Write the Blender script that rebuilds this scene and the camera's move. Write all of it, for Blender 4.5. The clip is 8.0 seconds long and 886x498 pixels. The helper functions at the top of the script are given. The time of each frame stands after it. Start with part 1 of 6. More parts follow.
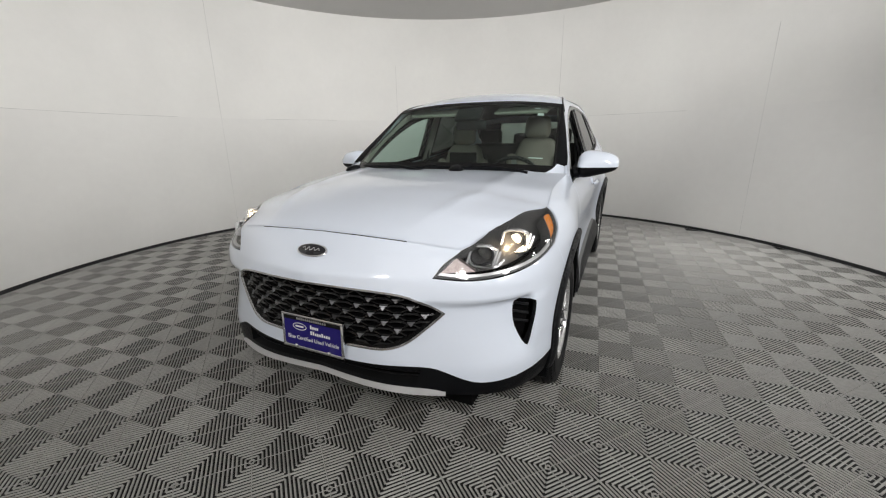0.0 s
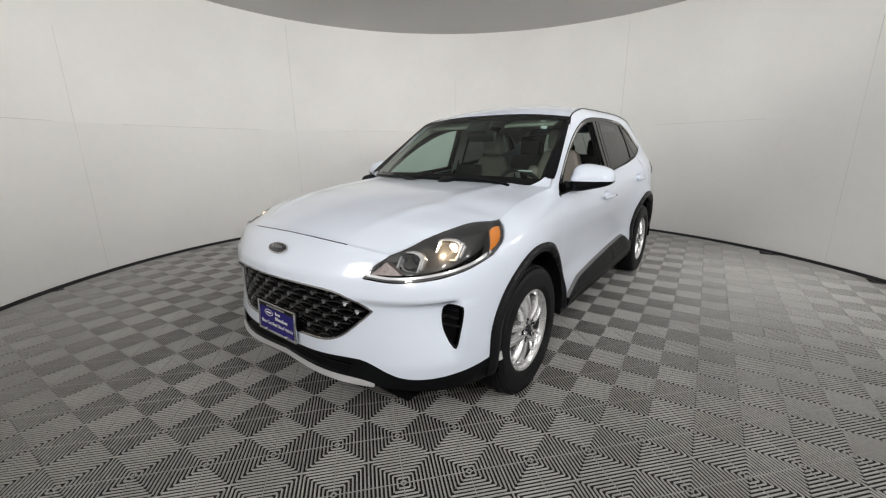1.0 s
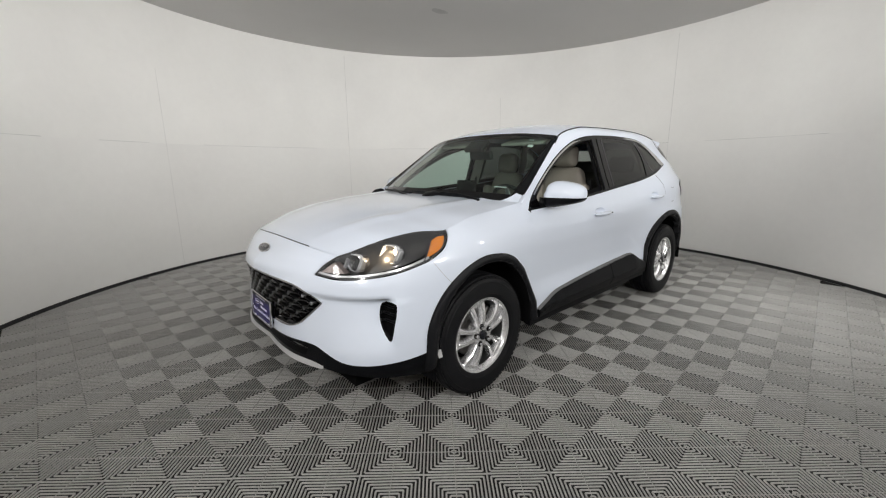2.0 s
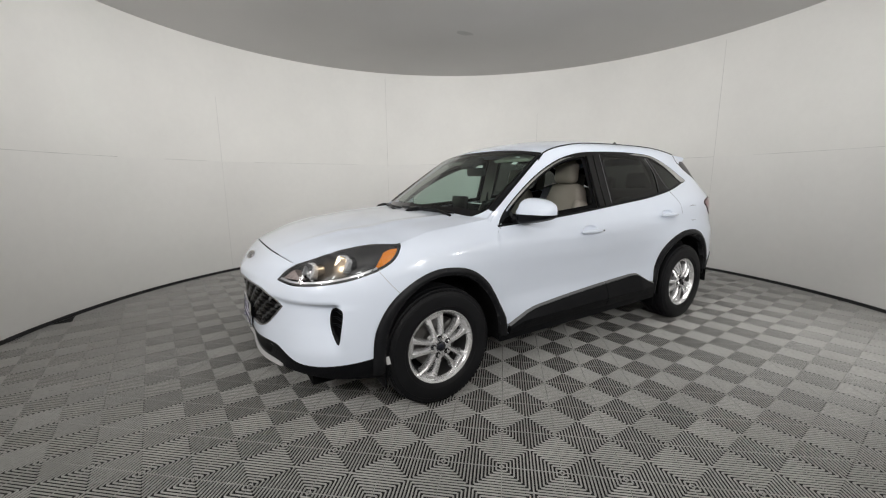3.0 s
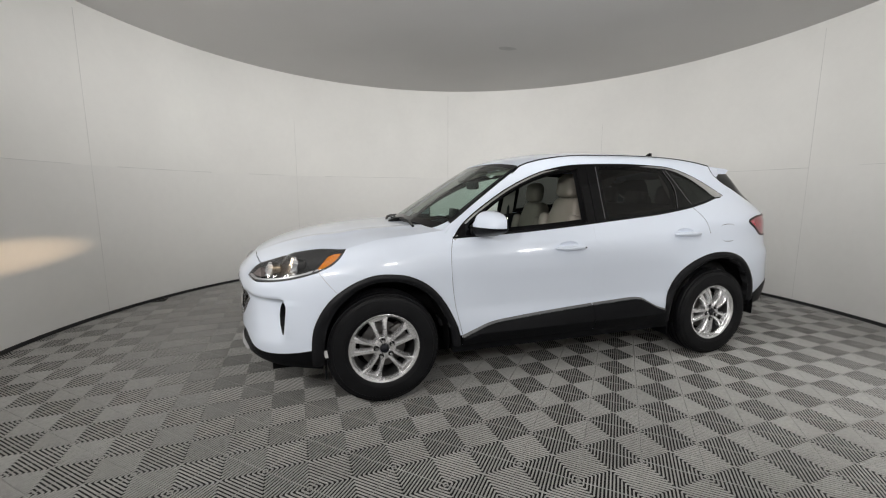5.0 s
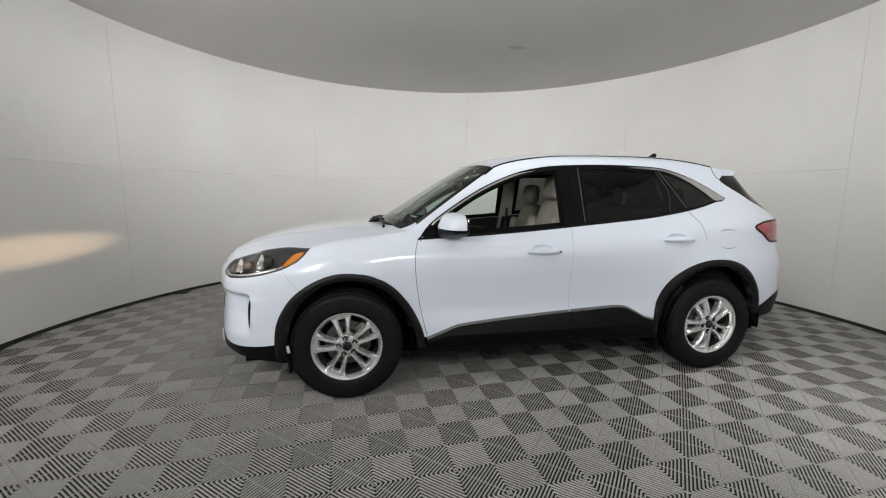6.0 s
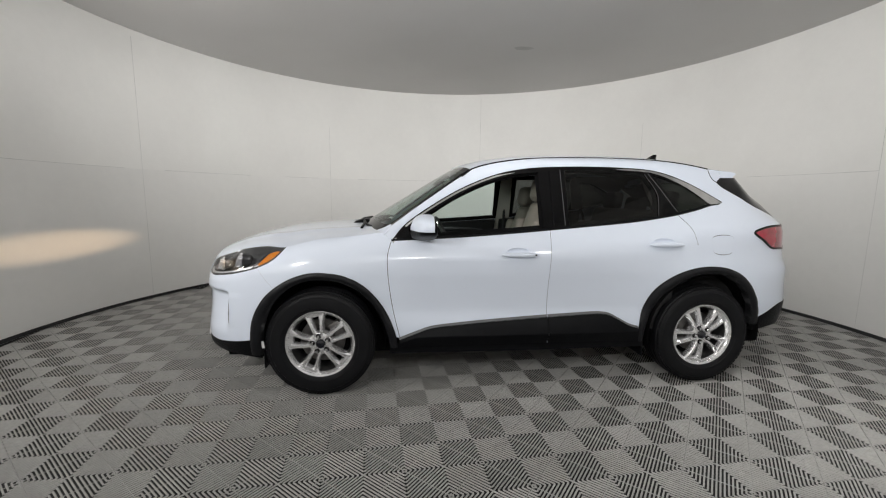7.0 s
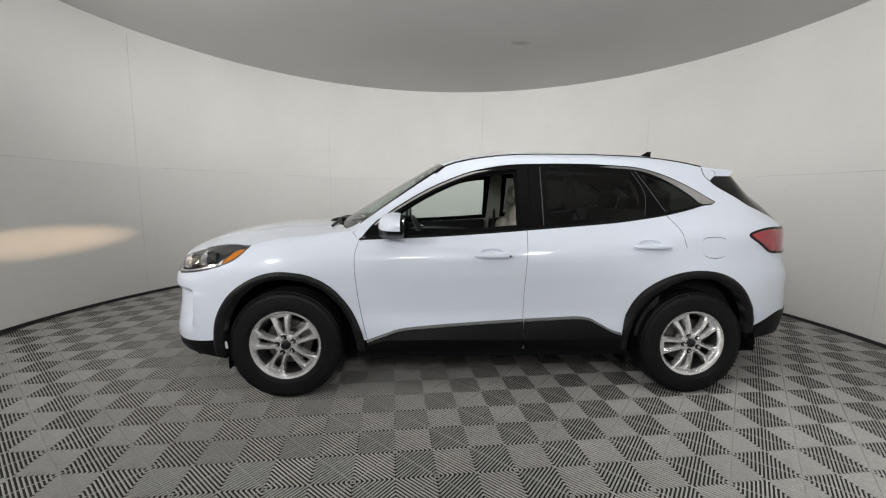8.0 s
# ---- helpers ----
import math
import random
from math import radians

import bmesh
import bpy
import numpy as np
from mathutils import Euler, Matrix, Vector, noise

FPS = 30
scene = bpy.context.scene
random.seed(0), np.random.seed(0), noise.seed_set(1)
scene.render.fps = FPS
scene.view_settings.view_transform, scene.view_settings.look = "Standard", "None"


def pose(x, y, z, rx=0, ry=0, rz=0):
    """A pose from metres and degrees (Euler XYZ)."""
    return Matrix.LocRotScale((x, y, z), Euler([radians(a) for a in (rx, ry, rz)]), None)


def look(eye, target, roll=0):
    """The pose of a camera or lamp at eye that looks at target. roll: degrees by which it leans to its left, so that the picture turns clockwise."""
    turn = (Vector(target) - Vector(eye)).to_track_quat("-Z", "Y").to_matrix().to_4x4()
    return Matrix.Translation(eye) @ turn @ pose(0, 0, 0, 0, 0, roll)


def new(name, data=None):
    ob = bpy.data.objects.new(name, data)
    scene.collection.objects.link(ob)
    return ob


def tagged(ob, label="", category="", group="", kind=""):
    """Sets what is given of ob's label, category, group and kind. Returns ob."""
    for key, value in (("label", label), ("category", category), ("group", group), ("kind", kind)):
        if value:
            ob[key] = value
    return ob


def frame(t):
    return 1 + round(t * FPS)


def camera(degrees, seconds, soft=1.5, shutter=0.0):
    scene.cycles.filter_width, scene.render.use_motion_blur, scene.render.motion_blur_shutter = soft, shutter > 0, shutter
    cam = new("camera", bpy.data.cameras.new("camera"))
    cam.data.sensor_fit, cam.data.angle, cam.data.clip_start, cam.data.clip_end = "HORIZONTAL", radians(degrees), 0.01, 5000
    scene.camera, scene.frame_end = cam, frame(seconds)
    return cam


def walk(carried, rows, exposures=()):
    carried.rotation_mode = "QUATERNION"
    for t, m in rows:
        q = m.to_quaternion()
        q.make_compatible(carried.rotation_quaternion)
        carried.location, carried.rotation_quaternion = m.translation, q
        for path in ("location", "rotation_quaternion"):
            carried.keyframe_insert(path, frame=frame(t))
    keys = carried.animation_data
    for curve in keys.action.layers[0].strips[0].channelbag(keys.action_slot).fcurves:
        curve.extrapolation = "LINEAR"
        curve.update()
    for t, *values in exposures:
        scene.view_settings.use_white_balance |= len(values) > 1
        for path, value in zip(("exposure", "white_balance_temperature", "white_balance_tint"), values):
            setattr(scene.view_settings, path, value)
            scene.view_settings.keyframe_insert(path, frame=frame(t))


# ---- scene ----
cam = camera(97.0, 8.0, soft=1.15)
ROWS = [
    (0.0, 3.406, 1.123, 1.311, 114.71, -15.78, 0.81),
    (0.5, 3.295, 1.418, 1.305, 121.18, -15.35, 0.7),
    (1.0, 3.194, 1.713, 1.33, 127.4, -14.47, 0.65),
    (1.5, 3.099, 2.022, 1.332, 133.04, -13.32, 0.58),
    (3.0, 2.515, 2.76, 1.345, 147.84, -10.04, 0.47),
    (3.5, 2.327, 2.894, 1.353, 152.16, -9.26, 0.37),
    (4.0, 2.127, 3.086, 1.353, 156.22, -8.66, 0.29),
    (4.5, 1.915, 3.186, 1.338, 159.97, -8.27, 0.18),
    (6.0, 1.183, 3.373, 1.337, 169.74, -7.89, -0.32),
    (6.5, 0.974, 3.396, 1.344, 172.43, -7.69, -0.47),
    (7.0, 0.796, 3.434, 1.341, 174.51, -7.68, -0.63),
    (7.5, 0.627, 3.385, 1.333, 175.92, -7.66, -0.78),
    (8.0, 0.494, 3.346, 1.33, 176.84, -7.71, -0.94),
]
EXPOSURES = [(0.0, 0.05), (1.5, 0.03), (3.5, -0.05), (8.0, -0.09)]
walk(cam, [(t, pose(x, y, z, 90 + pitch, roll, yaw)) for t, x, y, z, yaw, pitch, roll in ROWS], EXPOSURES)

# ---- light: a closed round booth, round wall lamps behind the camera's way and added unseen fill ----
world = bpy.data.worlds.new("world")
scene.world = world
world.use_nodes = True
world.node_tree.nodes["Background"].inputs[0].default_value = (0.8, 0.82, 0.85, 1)
world.node_tree.nodes["Background"].inputs[1].default_value = 0.02
ROOM_X, ROOM_Y, ROOM_R, ROOM_H = 0.270, -0.253, 4.095, 3.265


def soft_lamp(angle, radius, z, aim, watts, size, tall, spread=180, colour=(1.0, 0.985, 0.96)):
    """An area light, for the wall lamps and the added fill; round where no second size is given."""
    data = bpy.data.lights.new("soft_lamp", "AREA")
    data.shape, data.size = ("DISK" if not tall else "ELLIPSE" if tall < 0.5 else "RECTANGLE"), size
    if tall:
        data.size_y = tall
    data.energy, data.color, data.spread = watts, colour, radians(spread)
    ob = new("soft_lamp", data)
    a = radians(angle)
    ob.matrix_world = look((ROOM_X + radius * math.cos(a), ROOM_Y + radius * math.sin(a), z), aim)
    return ob


# round lamps on the near half of the wall; added unseen fill: two soft ones from above, weak strips that wash the far
# wall
WALL_LAMPS = ((7, 1.93, 8), (28, 1.93, 22), (56, 1.93, 24), (85, 1.93, 15), (110, 1.93, 8))
for turn, z, watts in WALL_LAMPS:
    soft_lamp(turn, 4.02, z, (ROOM_X, ROOM_Y, 1.5), watts, 0.34, 0)
for turn, aim, watts in ((20, -45, 17), (40, -82, 29), (60, -120, 31), (80, -158, 24), (100, 160, 15)):
    a = radians(aim)
    soft_lamp(turn, 3.3, 3.13, (ROOM_X + 4 * math.cos(a), ROOM_Y + 4 * math.sin(a), 2.3), 0.85 * watts, 1.6, 0.7, 75)
for turn, away, watts, spread in ((105, 2.6, 4, 95), (130, 2.9, 10, 62)):
    a = radians(turn)
    soft_lamp(turn, away, 3.19, (ROOM_X + 1.05 * away * math.cos(a), ROOM_Y + 1.05 * away * math.sin(a), 0), watts, 0.9, 0, spread)

# ---- materials ----
def material(name, colour, rough=0.5, metal=0.0, vary=0.0, scale=6.0, bump=0.0, bump_scale=200.0, coat=0.0,
             rough_vary=0.0, spec=0.5, random=0.0, fine=0.0, fine_scale=90.0):
    m = bpy.data.materials.new(name)
    m.use_nodes = True
    nt = m.node_tree
    b = nt.nodes["Principled BSDF"]
    b.inputs["Base Color"].default_value = (*colour, 1)
    b.inputs["Roughness"].default_value = rough
    b.inputs["Metallic"].default_value = metal
    b.inputs["Coat Weight"].default_value = coat
    b.inputs["Coat Roughness"].default_value = 0.03
    b.inputs["Specular IOR Level"].default_value = spec
    co = nt.nodes.new("ShaderNodeTexCoord")
    if vary or rough_vary or random or fine:
        n = nt.nodes.new("ShaderNodeTexNoise")
        n.inputs["Scale"].default_value, n.inputs["Detail"].default_value = scale, 6
        nt.links.new(co.outputs["Object"], n.inputs["Vector"])
        f = nt.nodes.new("ShaderNodeTexNoise")
        f.inputs["Scale"].default_value, f.inputs["Detail"].default_value = fine_scale, 4
        nt.links.new(co.outputs["Object"], f.inputs["Vector"])
        r = nt.nodes.new("ShaderNodeMapRange")
        nt.links.new(n.outputs["Fac"], r.inputs["Value"])
        r.inputs["From Min"].default_value, r.inputs["From Max"].default_value = 0.3, 0.7
        r.inputs["To Min"].default_value, r.inputs["To Max"].default_value = 1 - vary, 1 + vary
        r2 = nt.nodes.new("ShaderNodeMapRange")
        nt.links.new(f.outputs["Fac"], r2.inputs["Value"])
        r2.inputs["From Min"].default_value, r2.inputs["From Max"].default_value = 0.3, 0.7
        r2.inputs["To Min"].default_value, r2.inputs["To Max"].default_value = 1 - fine, 1 + fine
        mu = nt.nodes.new("ShaderNodeMath")
        mu.operation = "MULTIPLY"
        nt.links.new(r.outputs["Result"], mu.inputs[0])
        nt.links.new(r2.outputs["Result"], mu.inputs[1])
        last = mu.outputs[0]
        if random:
            oi = nt.nodes.new("ShaderNodeObjectInfo")
            rr = nt.nodes.new("ShaderNodeMapRange")
            nt.links.new(oi.outputs["Random"], rr.inputs["Value"])
            rr.inputs["To Min"].default_value, rr.inputs["To Max"].default_value = 1 - random, 1 + random
            m2 = nt.nodes.new("ShaderNodeMath")
            m2.operation = "MULTIPLY"
            nt.links.new(last, m2.inputs[0])
            nt.links.new(rr.outputs["Result"], m2.inputs[1])
            last = m2.outputs[0]
        mix = nt.nodes.new("ShaderNodeVectorMath")
        mix.operation = "SCALE"
        mix.inputs[0].default_value = colour
        nt.links.new(last, mix.inputs["Scale"])
        nt.links.new(mix.outputs[0], b.inputs["Base Color"])
        if rough_vary:
            rv = nt.nodes.new("ShaderNodeMapRange")
            nt.links.new(n.outputs["Fac"], rv.inputs["Value"])
            rv.inputs["From Min"].default_value, rv.inputs["From Max"].default_value = 0.3, 0.7
            rv.inputs["To Min"].default_value, rv.inputs["To Max"].default_value = rough - rough_vary, rough + rough_vary
            nt.links.new(rv.outputs["Result"], b.inputs["Roughness"])
    if bump:
        n = nt.nodes.new("ShaderNodeTexNoise")
        n.inputs["Scale"].default_value, n.inputs["Detail"].default_value = bump_scale, 3
        nt.links.new(co.outputs["Object"], n.inputs["Vector"])
        bp = nt.nodes.new("ShaderNodeBump")
        bp.inputs["Strength"].default_value, bp.inputs["Distance"].default_value = bump, 0.002
        nt.links.new(n.outputs["Fac"], bp.inputs["Height"])
        nt.links.new(bp.outputs["Normal"], b.inputs["Normal"])
    return m


def glass(name, tint, rough=0.0, ior=1.45, weight=1.0):
    """A thin sheet: clear through-going light in the tint's colour, and a mirror's gloss by Fresnel."""
    m = bpy.data.materials.new(name)
    m.use_nodes = True
    nt = m.node_tree
    nt.nodes.clear()
    out = nt.nodes.new("ShaderNodeOutputMaterial")
    tr = nt.nodes.new("ShaderNodeBsdfTransparent")
    tr.inputs[0].default_value = (*tint, 1)
    gl = nt.nodes.new("ShaderNodeBsdfGlossy")
    gl.inputs["Roughness"].default_value = rough
    lw = nt.nodes.new("ShaderNodeLayerWeight")
    lw.inputs["Blend"].default_value = 0.5
    pw = nt.nodes.new("ShaderNodeMath")
    pw.operation = "POWER"
    nt.links.new(lw.outputs["Facing"], pw.inputs[0])
    pw.inputs[1].default_value = 5.0
    fr = nt.nodes.new("ShaderNodeMapRange")
    f0 = ((ior - 1) / (ior + 1)) ** 2
    fr.inputs["To Min"].default_value, fr.inputs["To Max"].default_value = 1.1 * f0, 1.0
    nt.links.new(pw.outputs[0], fr.inputs["Value"])
    mx = nt.nodes.new("ShaderNodeMixShader")
    nt.links.new(fr.outputs[0], mx.inputs[0])
    nt.links.new(tr.outputs[0], mx.inputs[1])
    nt.links.new(gl.outputs[0], mx.inputs[2])
    nt.links.new(mx.outputs[0], out.inputs[0])
    return m


def glowing(name, colour, strength):
    m = bpy.data.materials.new(name)
    m.use_nodes = True
    b = m.node_tree.nodes["Principled BSDF"]
    b.inputs["Base Color"].default_value = (*colour, 1)
    b.inputs["Emission Color"].default_value = (*colour, 1)
    b.inputs["Emission Strength"].default_value = strength
    return m


WALL = material("wall_paint", (0.80, 0.795, 0.775), 0.55, vary=0.04, scale=0.9, fine=0.008, fine_scale=14, bump=0.06, bump_scale=260, rough_vary=0.08)
CEILING = material("ceiling_paint", (0.62, 0.61, 0.60), 0.7, vary=0.03, scale=0.7, bump=0.08, bump_scale=180)
SEAM = material("seam_filler", (0.55, 0.55, 0.54), 0.6, vary=0.2, scale=3)
BLACK_TRIM = material("black_skirting", (0.02, 0.02, 0.022), 0.5, vary=0.2, scale=8)
RIB = material("grey_floor_plastic", (0.345, 0.342, 0.328), 0.50, vary=0.10, scale=2.2, fine=0.10, fine_scale=45, bump=0.15, bump_scale=300, rough_vary=0.1, random=0.06, spec=0.35)
GAP_SHADE = material("rib_gap_shade", (0.003, 0.003, 0.003), 0.8, vary=0.2, scale=5)
PAINT = material("white_car_paint", (0.735, 0.795, 0.905), 0.32, coat=0.8, vary=0.006, scale=4)
PAINT.node_tree.nodes["Principled BSDF"].inputs["Coat Roughness"].default_value = 0.08
PLASTIC = material("black_textured_plastic", (0.0055, 0.0058, 0.0070), 0.38, vary=0.12, scale=12, bump=0.25, bump_scale=700, spec=0.10)
GLOSS_BLACK = material("gloss_black", (0.003, 0.003, 0.0035), 0.07, spec=0.22)
DARK = material("dark_inner", (0.004, 0.004, 0.0045), 0.85, spec=0.1)
SILVER = material("silver_trim", (0.55, 0.55, 0.56), 0.35, metal=0.6, vary=0.04, scale=10)
CHROME = material("chrome", (0.82, 0.82, 0.84), 0.08, metal=1.0)
ALLOY = material("alloy_silver", (0.86, 0.86, 0.87), 0.23, metal=0.8, vary=0.05, scale=14, rough_vary=0.05)
RUBBER = material("tyre_rubber", (0.0070, 0.0072, 0.0084), 0.5, vary=0.2, scale=9, bump=0.3, bump_scale=260, spec=0.2)
STEEL = material("brake_steel", (0.16, 0.155, 0.15), 0.4, metal=0.9, vary=0.15, scale=30)
GLASS_CLEAR = glass("clear_glass", (0.72, 0.82, 0.775), ior=1.5)
GLASS_SCREEN = glass("windscreen_glass", (0.62, 0.74, 0.68), ior=1.5)
GLASS_REAR = glass("rear_glass", (0.30, 0.33, 0.31))
GLASS_TINT = glass("tinted_glass", (0.085, 0.092, 0.085))
GLASS_LAMP = glass("lamp_lens", (0.86, 0.87, 0.88))

# ---- building helpers ----
def mesh_of(name, verts, faces, mat, smooth=True, normals=None):
    me = bpy.data.meshes.new(name)
    me.from_pydata([tuple(v) for v in verts], [], faces)
    me.materials.append(mat)
    if smooth:
        me.polygons.foreach_set("use_smooth", [True] * len(me.polygons))
    me.update()
    if normals is not None:
        me.normals_split_custom_set_from_vertices([tuple(n) for n in normals])
    return me


def part(name, bm, mat, parent=None, label="", smooth=True, sharp=35.0):
    """Links a bmesh as one mesh object under a thing or a part."""
    bmesh.ops.recalc_face_normals(bm, faces=bm.faces)
    me = bpy.data.meshes.new(name)
    bm.to_mesh(me)
    bm.free()
    me.materials.append(mat)
    if smooth:
        me.polygons.foreach_set("use_smooth", [True] * len(me.polygons))
        me.set_sharp_from_angle(angle=radians(sharp))
    ob = new(name, me)
    ob.parent = parent
    if label:
        ob["label"] = label
    return ob


def linked(name, me, parent=None, label=""):
    ob = new(name, me)
    ob.parent = parent
    if label:
        ob["label"] = label
    return ob


def box(bm, x0, x1, y0, y1, z0, z1, m=None):
    r = bmesh.ops.create_cube(bm, size=1)["verts"]
    for v in r:
        v.co = Vector(((x0 + x1) / 2 + v.co.x * (x1 - x0), (y0 + y1) / 2 + v.co.y * (y1 - y0), (z0 + z1) / 2 + v.co.z * (z1 - z0)))
        if m is not None:
            v.co = m @ v.co
    return r


def rounded_box(sx, sy, sz, r, seg=2, m=None):
    bm = bmesh.new()
    box(bm, -sx / 2, sx / 2, -sy / 2, sy / 2, -sz / 2, sz / 2)
    bmesh.ops.bevel(bm, geom=bm.edges[:], offset=r, segments=seg, affect="EDGES", profile=0.5)
    if m is not None:
        bmesh.ops.transform(bm, matrix=m, verts=bm.verts)
    return bm


def lathe(bm, profile, n=64, axis="y", a0=0.0, a1=360.0, close=False):
    """Turns a profile of (radius, along) about the y axis."""
    full = abs(a1 - a0 - 360) < 1e-6
    rings = []
    for i in range(n if full else n + 1):
        a = radians(a0 + (a1 - a0) * i / n)
        rings.append([bm.verts.new((r * math.cos(a), y, r * math.sin(a))) for r, y in profile])
    k = len(profile)
    for i in range(n):
        p, q = rings[i], rings[(i + 1) % len(rings)]
        for j in range(k if close else k - 1):
            bm.faces.new((p[j], p[(j + 1) % k], q[(j + 1) % k], q[j]))
    return rings


def tube(bm, pts, r, n=8):
    """A round bar along points."""
    pts = [Vector(p) for p in pts]
    rings = []
    for i, p in enumerate(pts):
        d = (pts[min(i + 1, len(pts) - 1)] - pts[max(i - 1, 0)]).normalized()
        up = Vector((0, 0, 1)) if abs(d.z) < 0.9 else Vector((1, 0, 0))
        a = d.cross(up).normalized()
        b = d.cross(a)
        rr = r[i] if isinstance(r, (list, tuple)) else r
        rings.append([bm.verts.new(p + (a * math.cos(6.28319 * k / n) + b * math.sin(6.28319 * k / n)) * rr) for k in range(n)])
    for p, q in zip(rings, rings[1:]):
        for k in range(n):
            bm.faces.new((p[k], p[(k + 1) % n], q[(k + 1) % n], q[k]))
    bm.faces.new(rings[0])
    bm.faces.new(rings[-1][::-1])


# ---- the round booth ----
SEAM_Z, SEAM_A = 1.632, 17.0


def ring_wall(r0, r1, z0, z1, n=144):
    bm = bmesh.new()
    rows = []
    for i in range(n):
        a = 2 * math.pi * i / n
        c, s = math.cos(a), math.sin(a)
        rows.append([bm.verts.new((ROOM_X + r * c, ROOM_Y + r * s, z)) for r, z in ((r0, z0), (r0, z1), (r1, z1), (r1, z0))])
    for i in range(n):
        p, q = rows[i], rows[(i + 1) % n]
        for j in range(4):
            bm.faces.new((p[j], q[j], q[(j + 1) % 4], p[(j + 1) % 4]))
    return bm


wall = tagged(part("wall_round", ring_wall(ROOM_R, ROOM_R + 0.12, -0.03, ROOM_H, 180), WALL), "smooth white curved wall of the round photo booth", "wall", kind="structure")
skirt = tagged(part("baseboard", ring_wall(ROOM_R - 0.012, ROOM_R - 0.001, 0.0, 0.035), BLACK_TRIM), "thin black strip along the foot of the curved wall", "baseboard", kind="structure")
bm = bmesh.new()
bmesh.ops.create_cone(bm, cap_ends=True, segments=180, radius1=ROOM_R + 0.1, radius2=ROOM_R + 0.1, depth=0.08, matrix=Matrix.Translation((ROOM_X, ROOM_Y, ROOM_H + 0.042)))
ceiling = tagged(part("ceiling", bm, CEILING), "flat grey round ceiling of the booth", "ceiling", kind="structure")


def arc_strip(r, a0, a1, z0, z1, thick=0.0022, n=24):
    bm = bmesh.new()
    rows = []
    for i in range(n + 1):
        a = radians(a0 + (a1 - a0) * i / n)
        c, s = math.cos(a), math.sin(a)
        rows.append([bm.verts.new((ROOM_X + q * c, ROOM_Y + q * s, z)) for q, z in ((r, z0), (r - thick, z0), (r - thick, z1), (r, z1))])
    for p, q in zip(rows, rows[1:]):
        for j in range(3):
            bm.faces.new((p[j], q[j], q[j + 1], p[j + 1]))
    return bm


# the wall's lower tier: nine bowed boards, a little proud of the upper one, with open joints between them
BOARD = material("lower_wall_paint", (0.782, 0.777, 0.760), 0.5, vary=0.03, scale=0.8, fine=0.01, fine_scale=12, bump=0.06, bump_scale=260, rough_vary=0.08)
for k in range(9):
    a = SEAM_A + 40 * k
    part("wall_board", arc_strip(ROOM_R, a + 0.02, a + 39.98, 0.036, SEAM_Z, 0.002, 60), BOARD, wall)
    part("joint", arc_strip(ROOM_R, a - 0.03, a + 0.03, SEAM_Z + 0.004, SEAM_Z + (0.9 if k % 2 else 1.55), n=1), SEAM, wall)
    part("joint", arc_strip(ROOM_R, a - 0.04, a + 0.04, 0.05, SEAM_Z, 0.001, n=1), SEAM, wall)
for a0, a1 in ((-20, 2), (-44, -27), (-60, -52), (177, 196), (150, 170), (205, 214), (-128, -112), (-95, -70)):
    part("joint", arc_strip(ROOM_R, a0, a1, SEAM_Z + 0.0005, SEAM_Z + 0.0045, n=12), SEAM, wall)

# round lamps on the wall: a white dish round each light
LAMP_WHITE = material("lamp_white_plastic", (0.78, 0.78, 0.77), 0.4, vary=0.02, scale=9)
for turn, z, watts in WALL_LAMPS:
    a = radians(turn)
    wall_lamp = tagged(new("wall_lamp"), "round white lamp on the curved wall, lit", "lamp", "round wall lamps")
    dish = bmesh.new()
    lathe(dish, [(0.172, 0.052), (0.180, 0.062), (0.196, 0.060), (0.206, 0.045), (0.208, 0.0), (0.172, 0.0)], 40, close=True)
    part("housing", dish, LAMP_WHITE, wall_lamp)
    back = bmesh.new()
    lathe(back, [(0.0, 0.012), (0.172, 0.012)], 40)
    part("back_plate", back, LAMP_WHITE, wall_lamp)
    wall_lamp.matrix_world = pose(ROOM_X + (ROOM_R - 0.006) * math.cos(a), ROOM_Y + (ROOM_R - 0.006) * math.sin(a), z, 0, 0, turn + 90)

# a faint smudge on the ceiling
SMUDGE = (-0.75, -1.85)
rnd = random.Random(5)
bm = bmesh.new()
ring = [bm.verts.new((SMUDGE[0] + (0.11 + 0.03 * rnd.random()) * math.cos(6.2832 * k / 22), SMUDGE[1] + (0.05 + 0.025 * rnd.random()) * math.sin(6.2832 * k / 22), ROOM_H - 0.004)) for k in range(22)]
bm.faces.new(ring)
part("smudge", bm, material("ceiling_smudge", (0.50, 0.495, 0.49), 0.8, vary=0.1, scale=14), ceiling)

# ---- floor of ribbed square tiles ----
# shallow near-black sheet: the deep shade between the ribs, put in as colour
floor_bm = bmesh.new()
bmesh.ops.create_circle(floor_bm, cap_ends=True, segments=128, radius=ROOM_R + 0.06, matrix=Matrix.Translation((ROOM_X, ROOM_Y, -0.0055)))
floor = tagged(part("floor", floor_bm, GAP_SHADE, smooth=False), "grey ribbed interlocking plastic tile floor in a checker pattern", "floor", kind="structure")
TILE, TILE_TURN, TILE_O = 0.3950, 4.1, (1.195, 1.683)
RIBS = 17


